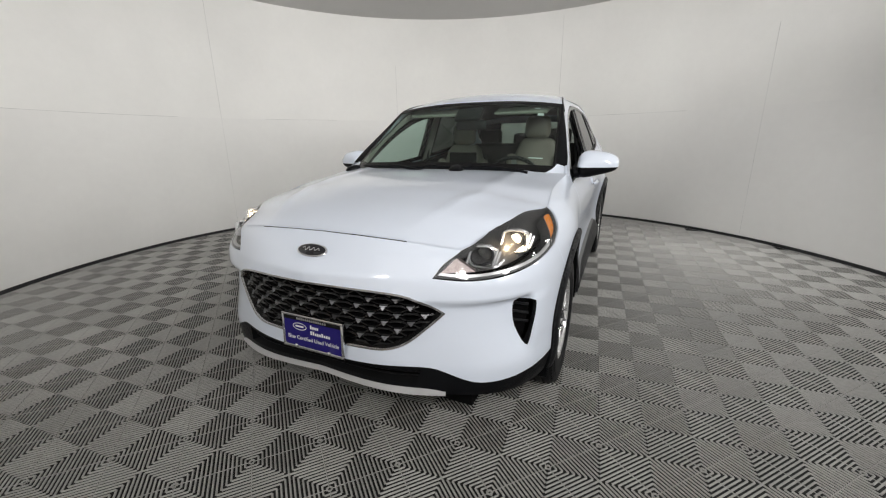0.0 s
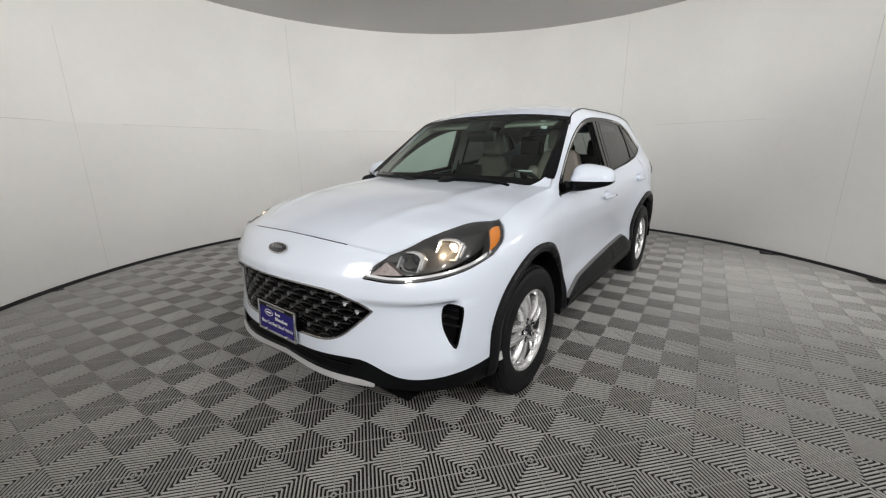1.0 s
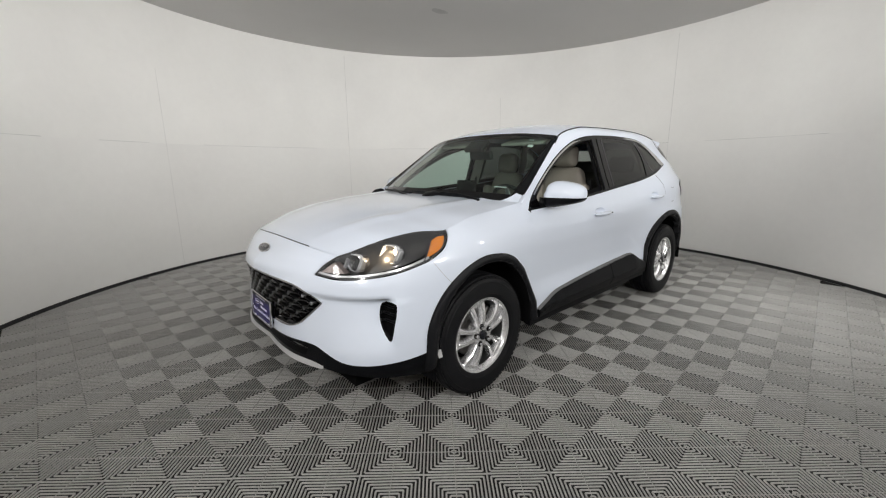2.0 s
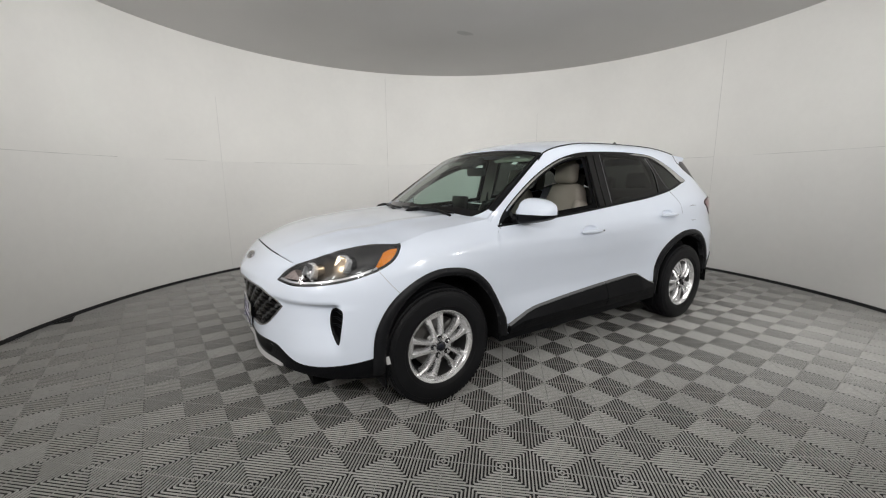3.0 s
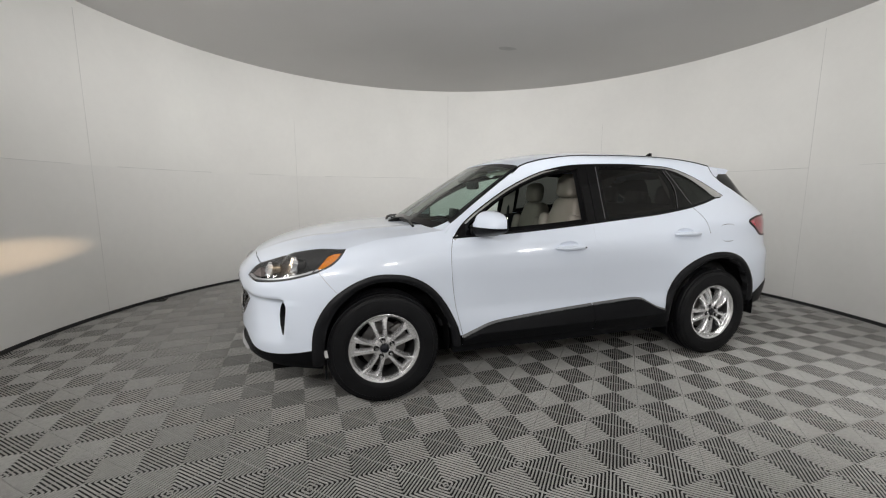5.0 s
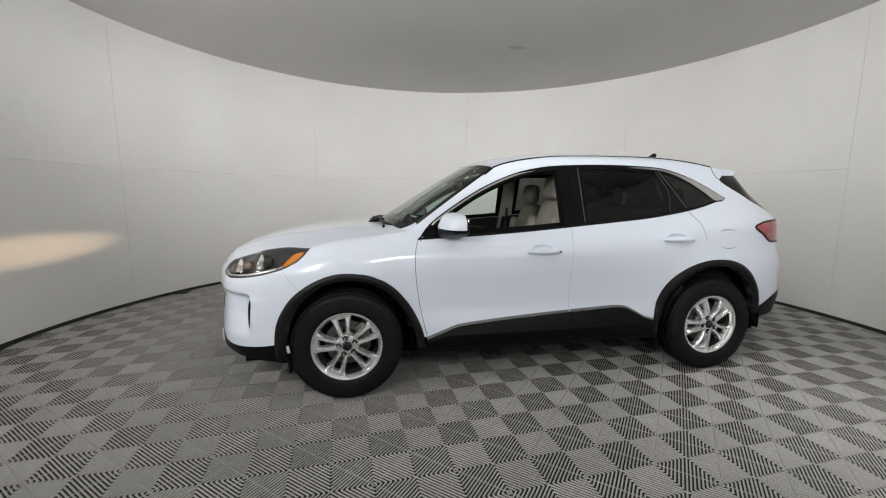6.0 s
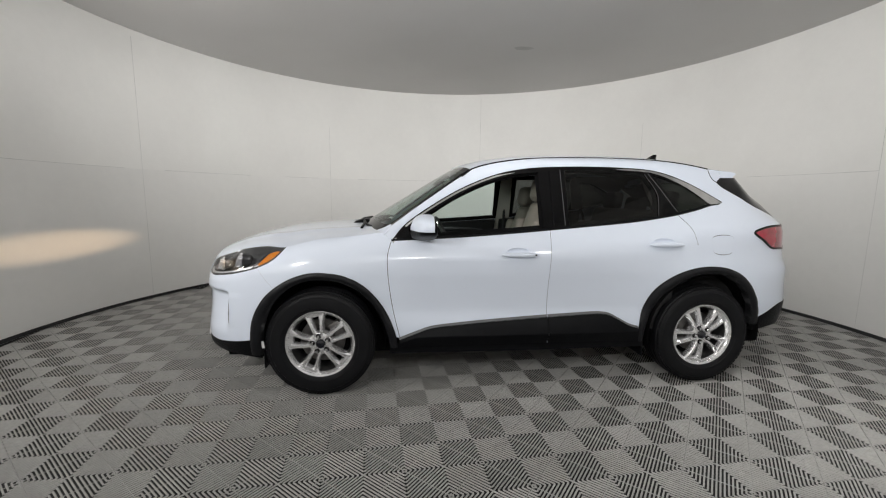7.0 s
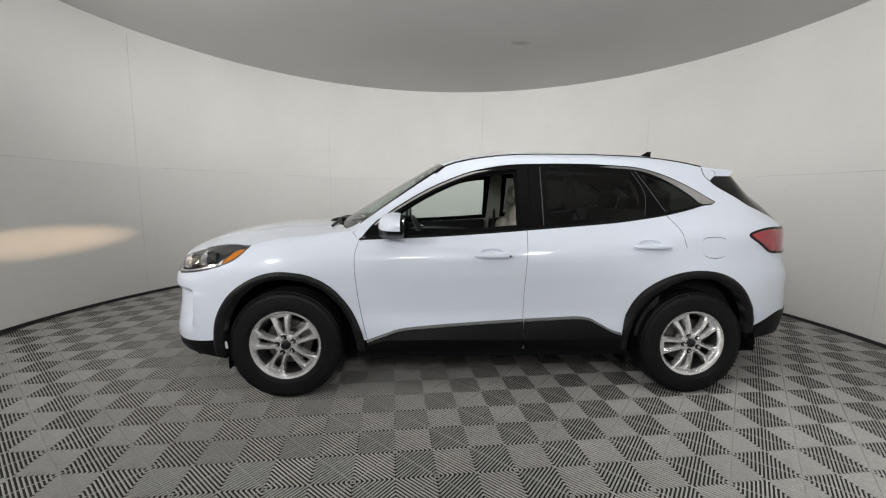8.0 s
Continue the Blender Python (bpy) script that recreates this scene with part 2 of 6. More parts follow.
def tile_mesh():
    """One tile: four quarters of slanting ribs set round its middle, with a thin frame."""
    h = TILE / 2
    diag = h * math.sqrt(2)
    pitch = diag / RIBS
    w = pitch * 0.46
    verts, faces = [], []

    def bar(p, q, width, top, low):
        d = (q - p).normalized()
        n = Vector((-d.y, d.x)) * width / 2
        i = len(verts)
        for e in (p, q):
            for side, z in ((1, low), (1, top - 0.0028), (0.35, top), (-0.35, top), (-1, top - 0.0028), (-1, low)):
                verts.append((e.x + side * n.x, e.y + side * n.y, z))
        for a in range(5):
            faces.append((i + a, i + a + 6, i + a + 7, i + a + 1))
        faces.extend([(i, i + 1, i + 2, i + 3, i + 4, i + 5), (i + 11, i + 10, i + 9, i + 8, i + 7, i + 6)])

    for sx in (-1, 1):
        for sy in (-1, 1):
            for k in range(RIBS):
                t = (k + 0.5) * pitch * math.sqrt(2)
                g = 0.0006
                if t < h:
                    p, q = Vector((t, g)), Vector((g, t))
                else:
                    p, q = Vector((h - g, t - h)), Vector((t - h, h - g))
                if (p - q).length < 0.004:
                    continue
                cut = (q - p).normalized() * w * 0.15
                mid = (p + q) / 2
                slot = (q - p).normalized() * 0.0022
                for a, b in ((p + cut, mid - slot), (mid + slot, q - cut)):
                    bar(Vector((sx * a.x, sy * a.y)), Vector((sx * b.x, sy * b.y)), w, 0.0, -0.0065)
            bar(Vector((sx * 0.004, sy * 0.004)), Vector((sx * (h - 0.002), sy * (h - 0.002))), 0.0040, -0.0030, -0.006)
    return mesh_of("floor_tile", verts, faces, RIB, smooth=False)


TILE_ME = tile_mesh()

# ---- the car: x forward, y to its left, z up; the road is z = 0 ----
from mathutils.geometry import delaunay_2d_cdt


def bisect_right(xs, x):
    lo, hi = 0, len(xs)
    while lo < hi:
        mid = (lo + hi) // 2
        if x < xs[mid]:
            hi = mid
        else:
            lo = mid + 1
    return lo


def pchip(xs, ys):
    """A smooth curve through points that does not overshoot."""
    n = len(xs)
    h = [xs[i + 1] - xs[i] for i in range(n - 1)]
    d = [(ys[i + 1] - ys[i]) / h[i] for i in range(n - 1)]
    m = [d[0]] + [0.0] * (n - 2) + [d[-1]]
    for i in range(1, n - 1):
        if d[i - 1] * d[i] > 0:
            w1, w2 = 2 * h[i] + h[i - 1], h[i] + 2 * h[i - 1]
            m[i] = (w1 + w2) / (w1 / d[i - 1] + w2 / d[i])

    def f(x):
        i = min(max(bisect_right(xs, x) - 1, 0), n - 2)
        t = (x - xs[i]) / h[i]
        if t < 0:
            return ys[0] + m[0] * (x - xs[0])
        if t > 1:
            return ys[-1] + m[-1] * (x - xs[-1])
        return ((1 + 2 * t) * (1 - t) ** 2 * ys[i] + t * (1 - t) ** 2 * h[i] * m[i] + t * t * (3 - 2 * t) * ys[i + 1] + t * t * (t - 1) * h[i] * m[i + 1])
    return f


def spline(ts, vs):
    """A natural cubic spline through points."""
    n = len(ts)
    A, r = np.zeros((n, n)), np.zeros(n)
    A[0, 0] = A[-1, -1] = 1
    for i in range(1, n - 1):
        a, b = ts[i] - ts[i - 1], ts[i + 1] - ts[i]
        A[i, i - 1:i + 2] = a, 2 * (a + b), b
        r[i] = 6 * ((vs[i + 1] - vs[i]) / b - (vs[i] - vs[i - 1]) / a)
    M = np.linalg.solve(A, r).tolist()

    def f(t):
        i = min(max(bisect_right(ts, t) - 1, 0), n - 2)
        h = ts[i + 1] - ts[i]
        a, b = ts[i + 1] - t, t - ts[i]
        return M[i] * a ** 3 / 6 / h + M[i + 1] * b ** 3 / 6 / h + (vs[i] / h - M[i] * h / 6) * a + (vs[i + 1] / h - M[i + 1] * h / 6) * b
    return f


# widest outline seen from above, from the middle of the nose along the left side to the middle of the tail
OUT = [(2.314, 0), (2.306, 0.18), (2.277, 0.36), (2.216, 0.53), (2.140, 0.68), (2.03, 0.795), (1.89, 0.872), (1.68, 0.918), (1.36, 0.932), (0.90, 0.922), (0.35, 0.915),
       (-0.20, 0.914), (-0.80, 0.916), (-1.36, 0.930), (-1.66, 0.912), (-1.89, 0.866), (-2.09, 0.772), (-2.225, 0.615), (-2.30, 0.40), (-2.33, 0.2), (-2.335, 0)]
OUT = [(x, -y) for x, y in OUT[2:0:-1]] + OUT + [(x, -y) for x, y in OUT[-2:-4:-1]]
CH = np.r_[0, np.cumsum([math.dist(a, b) for a, b in zip(OUT, OUT[1:])])]
CH = (CH - CH[2]).tolist()
S_END = CH[-3]
OX, OY = spline(CH, [p[0] for p in OUT]), spline(CH, [p[1] for p in OUT])
SG = [S_END * i / 800 for i in range(801)]
SXY = np.array([(OX(s), OY(s)) for s in SG])


def so(x, y=None):
    """Where along the outline a place of the side (x alone) or of an end (x, y) lies."""
    if y is None:
        return SG[int(np.argmin(np.abs(SXY[:, 0] - x)))] if not -2.29 < x < 2.26 else float(np.interp(-x, -SXY[:, 0], SG))
    return math.copysign(SG[int(np.argmin((SXY[:, 0] - x) ** 2 + (SXY[:, 1] - abs(y)) ** 2))], y)


# how far the skin lies inside that outline, station by station, height by height
SIDE_TOP = [(1.33, 0.180), (1.45, 0.222), (1.53, 0.254), (1.58, 0.285), (1.62, 0.330), (1.65, 0.41)]
STATIONS = []


def station(along, *insets):
    """The skin at one place along the outline: (height, how far inside it)."""
    STATIONS.append((along, insets))


station(0.0, (0.15, 0.10), (0.25, 0.05), (0.33, 0.050), (0.40, 0.042), (0.50, 0.032), (0.60, 0.022), (0.72, 0.008), (0.77, 0.001), (0.80, 0.002), (0.812, 0.005), (0.83, 0.020), (0.88, 0.072), (0.92, 0.114), (0.955, 0.152), (1.1, 0.45))
station(so(2.20, 0.53), (0.15, 0.10), (0.25, 0.05), (0.34, 0.006), (0.42, 0.010), (0.50, 0.020), (0.58, 0.030), (0.67, 0.034), (0.70, 0.032), (0.722, 0.018), (0.79, 0.030), (0.85, 0.055), (0.89, 0.075), (0.925, 0.11), (1.1, 0.42))
station(so(2.03, 0.795), (0.15, 0.11), (0.25, 0.05), (0.34, 0.012), (0.42, 0.008), (0.52, 0.030), (0.60, 0.052), (0.68, 0.062), (0.702, 0.046), (0.716, 0.012), (0.77, 0.014), (0.82, 0.030), (0.88, 0.070), (0.925, 0.122), (0.955, 0.175), (0.985, 0.25), (1.1, 0.55))
station(so(1.80), (0.15, 0.11), (0.25, 0.05), (0.34, 0.014), (0.42, 0.006), (0.55, 0.010), (0.66, 0.012), (0.75, 0.014), (0.85, 0.028), (0.91, 0.060), (0.955, 0.108), (0.985, 0.155), (1.01, 0.22), (1.1, 0.45))
station(so(1.36), (0.15, 0.10), (0.30, 0.03), (0.50, 0.006), (0.70, 0.004), (0.84, 0.008), (0.90, 0.018), (0.95, 0.036), (1.0, 0.075), (1.045, 0.14), (1.08, 0.24), (1.2, 0.6))
station(so(0.95), (0.15, 0.09), (0.30, 0.03), (0.45, 0.026), (0.60, 0.040), (0.75, 0.038), (0.85, 0.032), (0.93, 0.038), (0.99, 0.062), (1.05, 0.098), (1.10, 0.125), (1.20, 0.142), *SIDE_TOP)
station(so(0.55), (0.15, 0.09), (0.30, 0.034), (0.45, 0.040), (0.58, 0.062), (0.72, 0.052), (0.84, 0.036), (0.92, 0.033), (0.98, 0.050), (1.05, 0.086), (1.10, 0.104), (1.20, 0.138), *SIDE_TOP)
station(so(-0.20), (0.15, 0.09), (0.30, 0.034), (0.45, 0.042), (0.58, 0.062), (0.72, 0.054), (0.84, 0.036), (0.93, 0.028), (0.99, 0.040), (1.05, 0.070), (1.12, 0.104), (1.22, 0.142), *SIDE_TOP)
station(so(-0.85), (0.15, 0.09), (0.30, 0.034), (0.45, 0.034), (0.58, 0.048), (0.72, 0.044), (0.84, 0.034), (0.94, 0.030), (1.02, 0.042), (1.09, 0.070), (1.17, 0.104), (1.24, 0.138), *SIDE_TOP)
station(so(-1.36), (0.15, 0.10), (0.30, 0.03), (0.50, 0.008), (0.70, 0.006), (0.84, 0.012), (0.94, 0.030), (1.03, 0.040), (1.10, 0.052), (1.18, 0.090), (1.26, 0.146), (1.33, 0.188), (1.45, 0.240), (1.53, 0.278), (1.58, 0.312), (1.62, 0.36), (1.65, 0.44))
station(so(-1.75), (0.15, 0.12), (0.30, 0.05), (0.45, 0.016), (0.60, 0.008), (0.75, 0.010), (0.88, 0.026), (0.98, 0.042), (1.08, 0.048), (1.15, 0.070), (1.25, 0.130), (1.35, 0.190), (1.45, 0.250), (1.53, 0.31), (1.58, 0.35), (1.65, 0.46))
station(so(-2.06, 0.765), (0.15, 0.14), (0.30, 0.06), (0.45, 0.020), (0.58, 0.004), (0.70, 0.010), (0.82, 0.012), (0.90, 0.036), (1.00, 0.052), (1.10, 0.058), (1.14, 0.068), (1.25, 0.155), (1.40, 0.31), (1.55, 0.49), (1.65, 0.64))
station(S_END, (0.15, 0.14), (0.30, 0.06), (0.45, 0.015), (0.58, 0.0), (0.70, 0.006), (0.82, 0.014), (0.90, 0.050), (1.00, 0.065), (1.10, 0.075), (1.14, 0.095), (1.25, 0.175), (1.40, 0.33), (1.55, 0.51), (1.65, 0.66))
ST_S = [s for s, _ in STATIONS]
ST_P = [pchip([p[0] for p in q], [p[1] for p in q]) for _, q in STATIONS]


def scooped(lo, hi, w, deep):
    """A station between two: low down like the first with a deeper hollow (or like the second), mixed from the lamp up."""
    def f(z):
        k = min(max((z - 0.73) / 0.08, 0), 1)
        low = lo(z) + deep * min(max((z - 0.47) / 0.12, 0), 1) * min(max((0.712 - z) / 0.03, 0), 1) if deep else hi(z) - 0.007 * min(max((z - 0.47) / 0.06, 0), 1) * min(max((0.712 - z) / 0.03, 0), 1)
        return (1 - k) * low + k * ((1 - w) * lo(z) + w * hi(z))
    return f


# the bumper's hollow ends at the side vent in a step that looks forward
ST_P[3:3] = [scooped(ST_P[2], ST_P[3], 0.50, 0.008), scooped(ST_P[2], ST_P[3], 0.70, 0.0)]
ST_S[3:3] = [so(1.985), so(1.932)]
ZG = 0.005
ROWCACHE = {}


def inset_at(s, z):
    k = round(z / ZG, 3)
    i = math.floor(k)
    t = k - i
    v = []
    for j in (i - 1, i, i + 1, i + 2):
        if j not in ROWCACHE:
            ROWCACHE[j] = pchip(ST_S, [p(j * ZG) for p in ST_P])
        v.append(ROWCACHE[j](s))
    a, b, c, d = v
    return 0.5 * (2 * b + (c - a) * t + (2 * a - 5 * b + 4 * c - d) * t * t + (3 * b - a - 3 * c + d) * t ** 3)


def skin_at(s, z, off=0.0):
    q = abs(s)
    x, y = OX(q), OY(q)
    dx, dy = OX(q + 0.004) - OX(q - 0.004), OY(q + 0.004) - OY(q - 0.004)
    n = math.hypot(dx, dy)
    nx, ny = dy / n, -dx / n
    d = inset_at(q, z) - off
    return Vector((x - nx * d * 1.0, (y - ny * d) * (1 if s >= 0 else -1), z)), Vector((nx, ny * (1 if s >= 0 else -1), 0))


def skin(off=0.0):
    """The car's outer skin as a map from (along, height) to place and normal."""
    def f(u, v):
        p, out = skin_at(u, v, off)
        e = 0.006
        a = skin_at(u + e, v, off)[0] - skin_at(u - e, v, off)[0]
        b = skin_at(u, v + e, off)[0] - skin_at(u, v - e, off)[0]
        n = a.cross(b).normalized()
        if n.dot(out) < 0:
            n = -n
        return p, n
    return f


def loft(place, up=Vector((0, 0, 1))):
    """A map with normals from a function of (u, v) that gives places."""
    def f(u, v):
        e = 0.004
        a = place(u + e, v) - place(u - e, v)
        b = place(u, v + e) - place(u, v - e)
        n = a.cross(b).normalized()
        return place(u, v), (n if n.dot(up) > 0 else -n)
    return f


def flipped(f):
    def g(u, v):
        p, n = f(u, v)
        return Vector((p.x, -p.y, p.z)), Vector((n.x, -n.y, n.z))
    return g


def run(pts, step, closed=False):
    """A smooth line through points, evenly stepped."""
    n = len(pts)
    out = []
    for i in range(n if closed else n - 1):
        p1, p2 = pts[i], pts[(i + 1) % n]
        p0 = pts[(i - 1) % n] if closed or i > 0 else (2 * p1[0] - p2[0], 2 * p1[1] - p2[1])
        p3 = pts[(i + 2) % n] if closed or i < n - 2 else (2 * p2[0] - p1[0], 2 * p2[1] - p1[1])
        t0, t1 = 0.0, math.dist(p0, p1) ** 0.5 + 1e-6
        t2 = t1 + math.dist(p1, p2) ** 0.5 + 1e-6
        t3 = t2 + math.dist(p2, p3) ** 0.5 + 1e-6
        k = max(1, round(math.dist(p1, p2) / step))
        for j in range(k):
            t = t1 + (t2 - t1) * j / k
            q = []
            for c in (0, 1):
                a1 = (t1 - t) / (t1 - t0) * p0[c] + (t - t0) / (t1 - t0) * p1[c]
                a2 = (t2 - t) / (t2 - t1) * p1[c] + (t - t1) / (t2 - t1) * p2[c]
                a3 = (t3 - t) / (t3 - t2) * p2[c] + (t - t2) / (t3 - t2) * p3[c]
                b1 = (t2 - t) / (t2 - t0) * a1 + (t - t0) / (t2 - t0) * a2
                b2 = (t3 - t) / (t3 - t1) * a2 + (t - t1) / (t3 - t1) * a3
                q.append((t2 - t) / (t2 - t1) * b1 + (t - t1) / (t2 - t1) * b2)
            out.append(tuple(q))
    if not closed:
        out.append(tuple(pts[-1]))
    return out


def outline(*runs, step=0.025, gap=0.0):
    """A closed line of smooth runs that meet in corners; gap draws it in."""
    if len(runs) == 1:
        loop = run(runs[0], step, True)
    else:
        loop = []
        for i, r in enumerate(runs):
            nxt = runs[(i + 1) % len(runs)]
            line = list(r)
            if math.dist(line[-1], nxt[0]) > 1e-6:
                line.append(nxt[0])
                loop += run(r, step) if len(r) > 1 else [r[0]]
                loop += run([line[-2], line[-1]], step)[1:-1]
            else:
                loop += run(line, step)[:-1]
    return drawn_in(loop, gap) if gap else loop


def drawn_in(loop, g):
    area = sum(a[0] * b[1] - b[0] * a[1] for a, b in zip(loop, loop[1:] + loop[:1]))
    sg = 1 if area > 0 else -1
    out = []
    n = len(loop)
    for i, p in enumerate(loop):
        a, b = loop[i - 1], loop[(i + 1) % n]
        t = Vector((b[0] - a[0], b[1] - a[1]))
        if t.length < 1e-9:
            continue
        t.normalize()
        out.append((p[0] - t.y * g * sg, p[1] + t.x * g * sg))
    return out


def inside(loop, pts):
    x, y = pts[:, 0], pts[:, 1]
    ins = np.zeros(len(pts), bool)
    n = len(loop)
    for i in range(n):
        (x1, y1), (x2, y2) = loop[i], loop[(i + 1) % n]
        if y1 == y2:
            continue
        c = ((y1 > y) != (y2 > y)) & (x < (x2 - x1) * (y - y1) / (y2 - y1) + x1)
        ins ^= c
    return ins


def panel(name, loops, f, mat, parent, step=0.035, rim=0.014, label="", both=False, backed=False):
    """A sheet of the skin inside a closed line (and outside the further ones), with its edges folded back."""
    bound = np.array([p for lp in loops for p in lp])
    lo, hi = bound.min(0), bound.max(0)
    gx = np.arange(lo[0] + step / 2, hi[0], step)
    gy = np.arange(lo[1] + step / 2, hi[1], step)
    grid = np.array([(x + (step / 2 if j % 2 else 0), y) for j, y in enumerate(gy) for x in gx]) if len(gx) and len(gy) else np.zeros((0, 2))
    if len(grid):
        ok = inside(loops[0], grid)
        for lp in loops[1:]:
            ok &= ~inside(lp, grid)
        grid = grid[ok]
        if len(grid):
            dist = np.sqrt(((grid[:, None, :] - bound[None]) ** 2).sum(2)).min(1)
            grid = grid[dist > step * 0.45]
    pts, edges = [], []
    for lp in loops:
        o = len(pts)
        pts += [Vector(p) for p in lp]
        edges += [(o + i, o + (i + 1) % len(lp)) for i in range(len(lp))]
    pts += [Vector(p) for p in grid]
    vs, _, fs, *_ = delaunay_2d_cdt(pts, edges, [], 0, 1e-6)
    arr = np.array([tuple(v) for v in vs])
    cen = np.array([arr[list(t)].mean(0) for t in fs])
    ok = inside(loops[0], cen)
    for lp in loops[1:]:
        ok &= ~inside(lp, cen)
    tris = [tuple(t) for t, k in zip(fs, ok) if k]
    P, N = zip(*(f(float(u), float(v)) for u, v in arr))
    made = None
    for side in ((1, -1) if both else (1,)):
        V = [Vector((p.x, p.y * side, p.z)) for p in P]
        M = [Vector((n.x, n.y * side, n.z)) for n in N]
        faces, use = [], {}
        for t in tris:
            a, b, c = t
            g = (V[b] - V[a]).cross(V[c] - V[a])
            t = t if g.dot(M[a] + M[b] + M[c]) > 0 else (a, c, b)
            faces.append(t)
            for e in ((t[0], t[1]), (t[1], t[2]), (t[2], t[0])):
                use[e] = True
        edge = [e for e in use if (e[1], e[0]) not in use]
        back = {}
        verts, norms = list(V), list(M)
        if backed:
            o = len(verts)
            verts += [v - n * rim for v, n in zip(V, M)]
            norms += [-n for n in M]
            faces += [(c + o, b + o, a + o) for a, b, c in faces]
        rimf = []
        for a, b in edge:
            for k in (a, b):
                if k not in back:
                    back[k] = len(verts)
                    verts += [V[k] - M[k] * rim]
                    norms += [M[k]]
            rimf.append((b, a, back[a], back[b]))
        me = mesh_of(name, verts, faces + rimf, mat, normals=norms)
        ob = linked(name, me, parent, label)
        made = made or ob
    return made


car = new("car")
tagged(car, "white compact crossover car with black cladding and silver alloy wheels", "car")
X = lambda pts: [(so(x), z) for x, z in pts]
SK = skin()
G = 0.0019

# shared lines
ARCH_F = [(1.785, 0.40), (1.765, 0.54), (1.68, 0.685), (1.555, 0.785), (1.43, 0.835), (1.33, 0.842), (1.20, 0.82), (1.07, 0.748), (0.965, 0.63), (0.895, 0.50), (0.862, 0.40)]
DOOR_F = [(0.885, 1.043), (0.908, 0.96), (0.908, 0.83), (0.880, 0.61), (0.832, 0.395)]
DOOR_M = [(-0.205, 1.115), (-0.193, 0.88), (-0.190, 0.53), (-0.198, 0.33)]
DOOR_R = [(-1.14, 1.225), (-1.215, 1.13), (-1.25, 1.02), (-1.262, 0.90), (-1.262, 0.857)]
BELT = [(0.885, 1.043), (0.40, 1.068), (0.07, 1.092), (-0.205, 1.115), (-0.50, 1.142), (-0.80, 1.172), (-1.01, 1.203), (-1.14, 1.225), (-1.30, 1.260), (-1.43, 1.294), (-1.505, 1.304), (-1.535, 1.322)]
WIN_TOP = [(-1.535, 1.322), (-1.45, 1.372), (-1.33, 1.436), (-1.165, 1.504), (-1.01, 1.545), (-0.80, 1.562), (-0.60, 1.567), (-0.34, 1.562), (-0.10, 1.548), (0.06, 1.522), (0.20, 1.484), (0.41, 1.396), (0.62, 1.275), (0.80, 1.145), (0.885, 1.043)]
ROOF_EDGE = [(0.33, 1.532), (0.20, 1.572), (0.05, 1.600), (-0.12, 1.620), (-0.40, 1.634), (-0.75, 1.638), (-1.05, 1.626), (-1.30, 1.600), (-1.50, 1.566), (-1.60, 1.545)]
HOOD_SIDE = [(0.945, 1.098), (1.15, 1.070), (1.38, 1.046), (1.575, 1.002)]
HL_TOP = [(so(1.575), 1.002), (so(1.75), 0.999), (so(1.92), 0.982), (so(2.03, 0.77), 0.954), (so(2.115, 0.60), 0.905)]
HL_FRONT = [(so(2.115, 0.60), 0.905), (so(2.15, 0.545), 0.860), (so(2.17, 0.50), 0.812)]
HL_LOW = [(so(2.17, 0.50), 0.812), (so(2.12, 0.62), 0.802), (so(2.02, 0.76), 0.812), (so(1.88), 0.838), (so(1.74), 0.874), (so(1.652), 0.917), (so(1.610), 0.955), (so(1.575), 1.002)]
HOOD_FRONT = [(so(2.115, 0.60), 0.905), (so(2.20, 0.40), 0.932), (so(2.25, 0.2), 0.944), (0.0, 0.948)]


def mirrored(pts):
    return [(-s, z) for s, z in pts]


def ellipse(mx, z, a=0.078, b=0.028, n=30):
    return [(so(mx) + a * math.cos(6.28319 * k / n), z + b * math.sin(6.28319 * k / n)) for k in range(n)]


CUPS = [(0.035, 0.972), (-1.005, 1.038)]


def backing(name, line, wide=0.012, depth=0.005, mat=DARK):
    """A dark strip behind a gap between panels."""
    a, b = offset_line(line, wide), offset_line(line, -wide)
    panel(name, [outline(a, [a[-1], b[-1]], b[::-1], [b[0], a[0]])], skin(-depth), mat, car, step=0.05, rim=0.001, both=True)


def offset_line(line, w, side=1):
    """A line beside a line; w: one width or one a point."""
    out = []
    for i, p in enumerate(line):
        a, b = line[max(i - 1, 0)], line[min(i + 1, len(line) - 1)]
        t = Vector((b[0] - a[0], b[1] - a[1])).normalized()
        k = w[i] if isinstance(w, (list, tuple)) else w
        out.append((p[0] - t.y * k * side, p[1] + t.x * k * side))
    return out


for ln in (DOOR_F, DOOR_M, DOOR_R):
    backing("door_seal", X(ln))
SEAM_F = [HL_LOW[4], (so(1.675), 0.792), (so(1.615), 0.727)]
backing("wing_seal", SEAM_F, mat=material("grey_seal", (0.45, 0.45, 0.46), 0.6))
backing("bonnet_seal", HOOD_FRONT[1:], 0.005, 0.010)
# front wings
part_loop = outline(X([(1.615, 0.727)] + ARCH_F[3:]), X([ARCH_F[-1], (0.832, 0.395)]), X(DOOR_F[::-1]), X([DOOR_F[0], (0.915, 1.075), (0.945, 1.098)]), X(HOOD_SIDE), HL_LOW[:3:-1], SEAM_F, gap=G)
panel("front_wing", [part_loop], SK, PAINT, car, both=True)
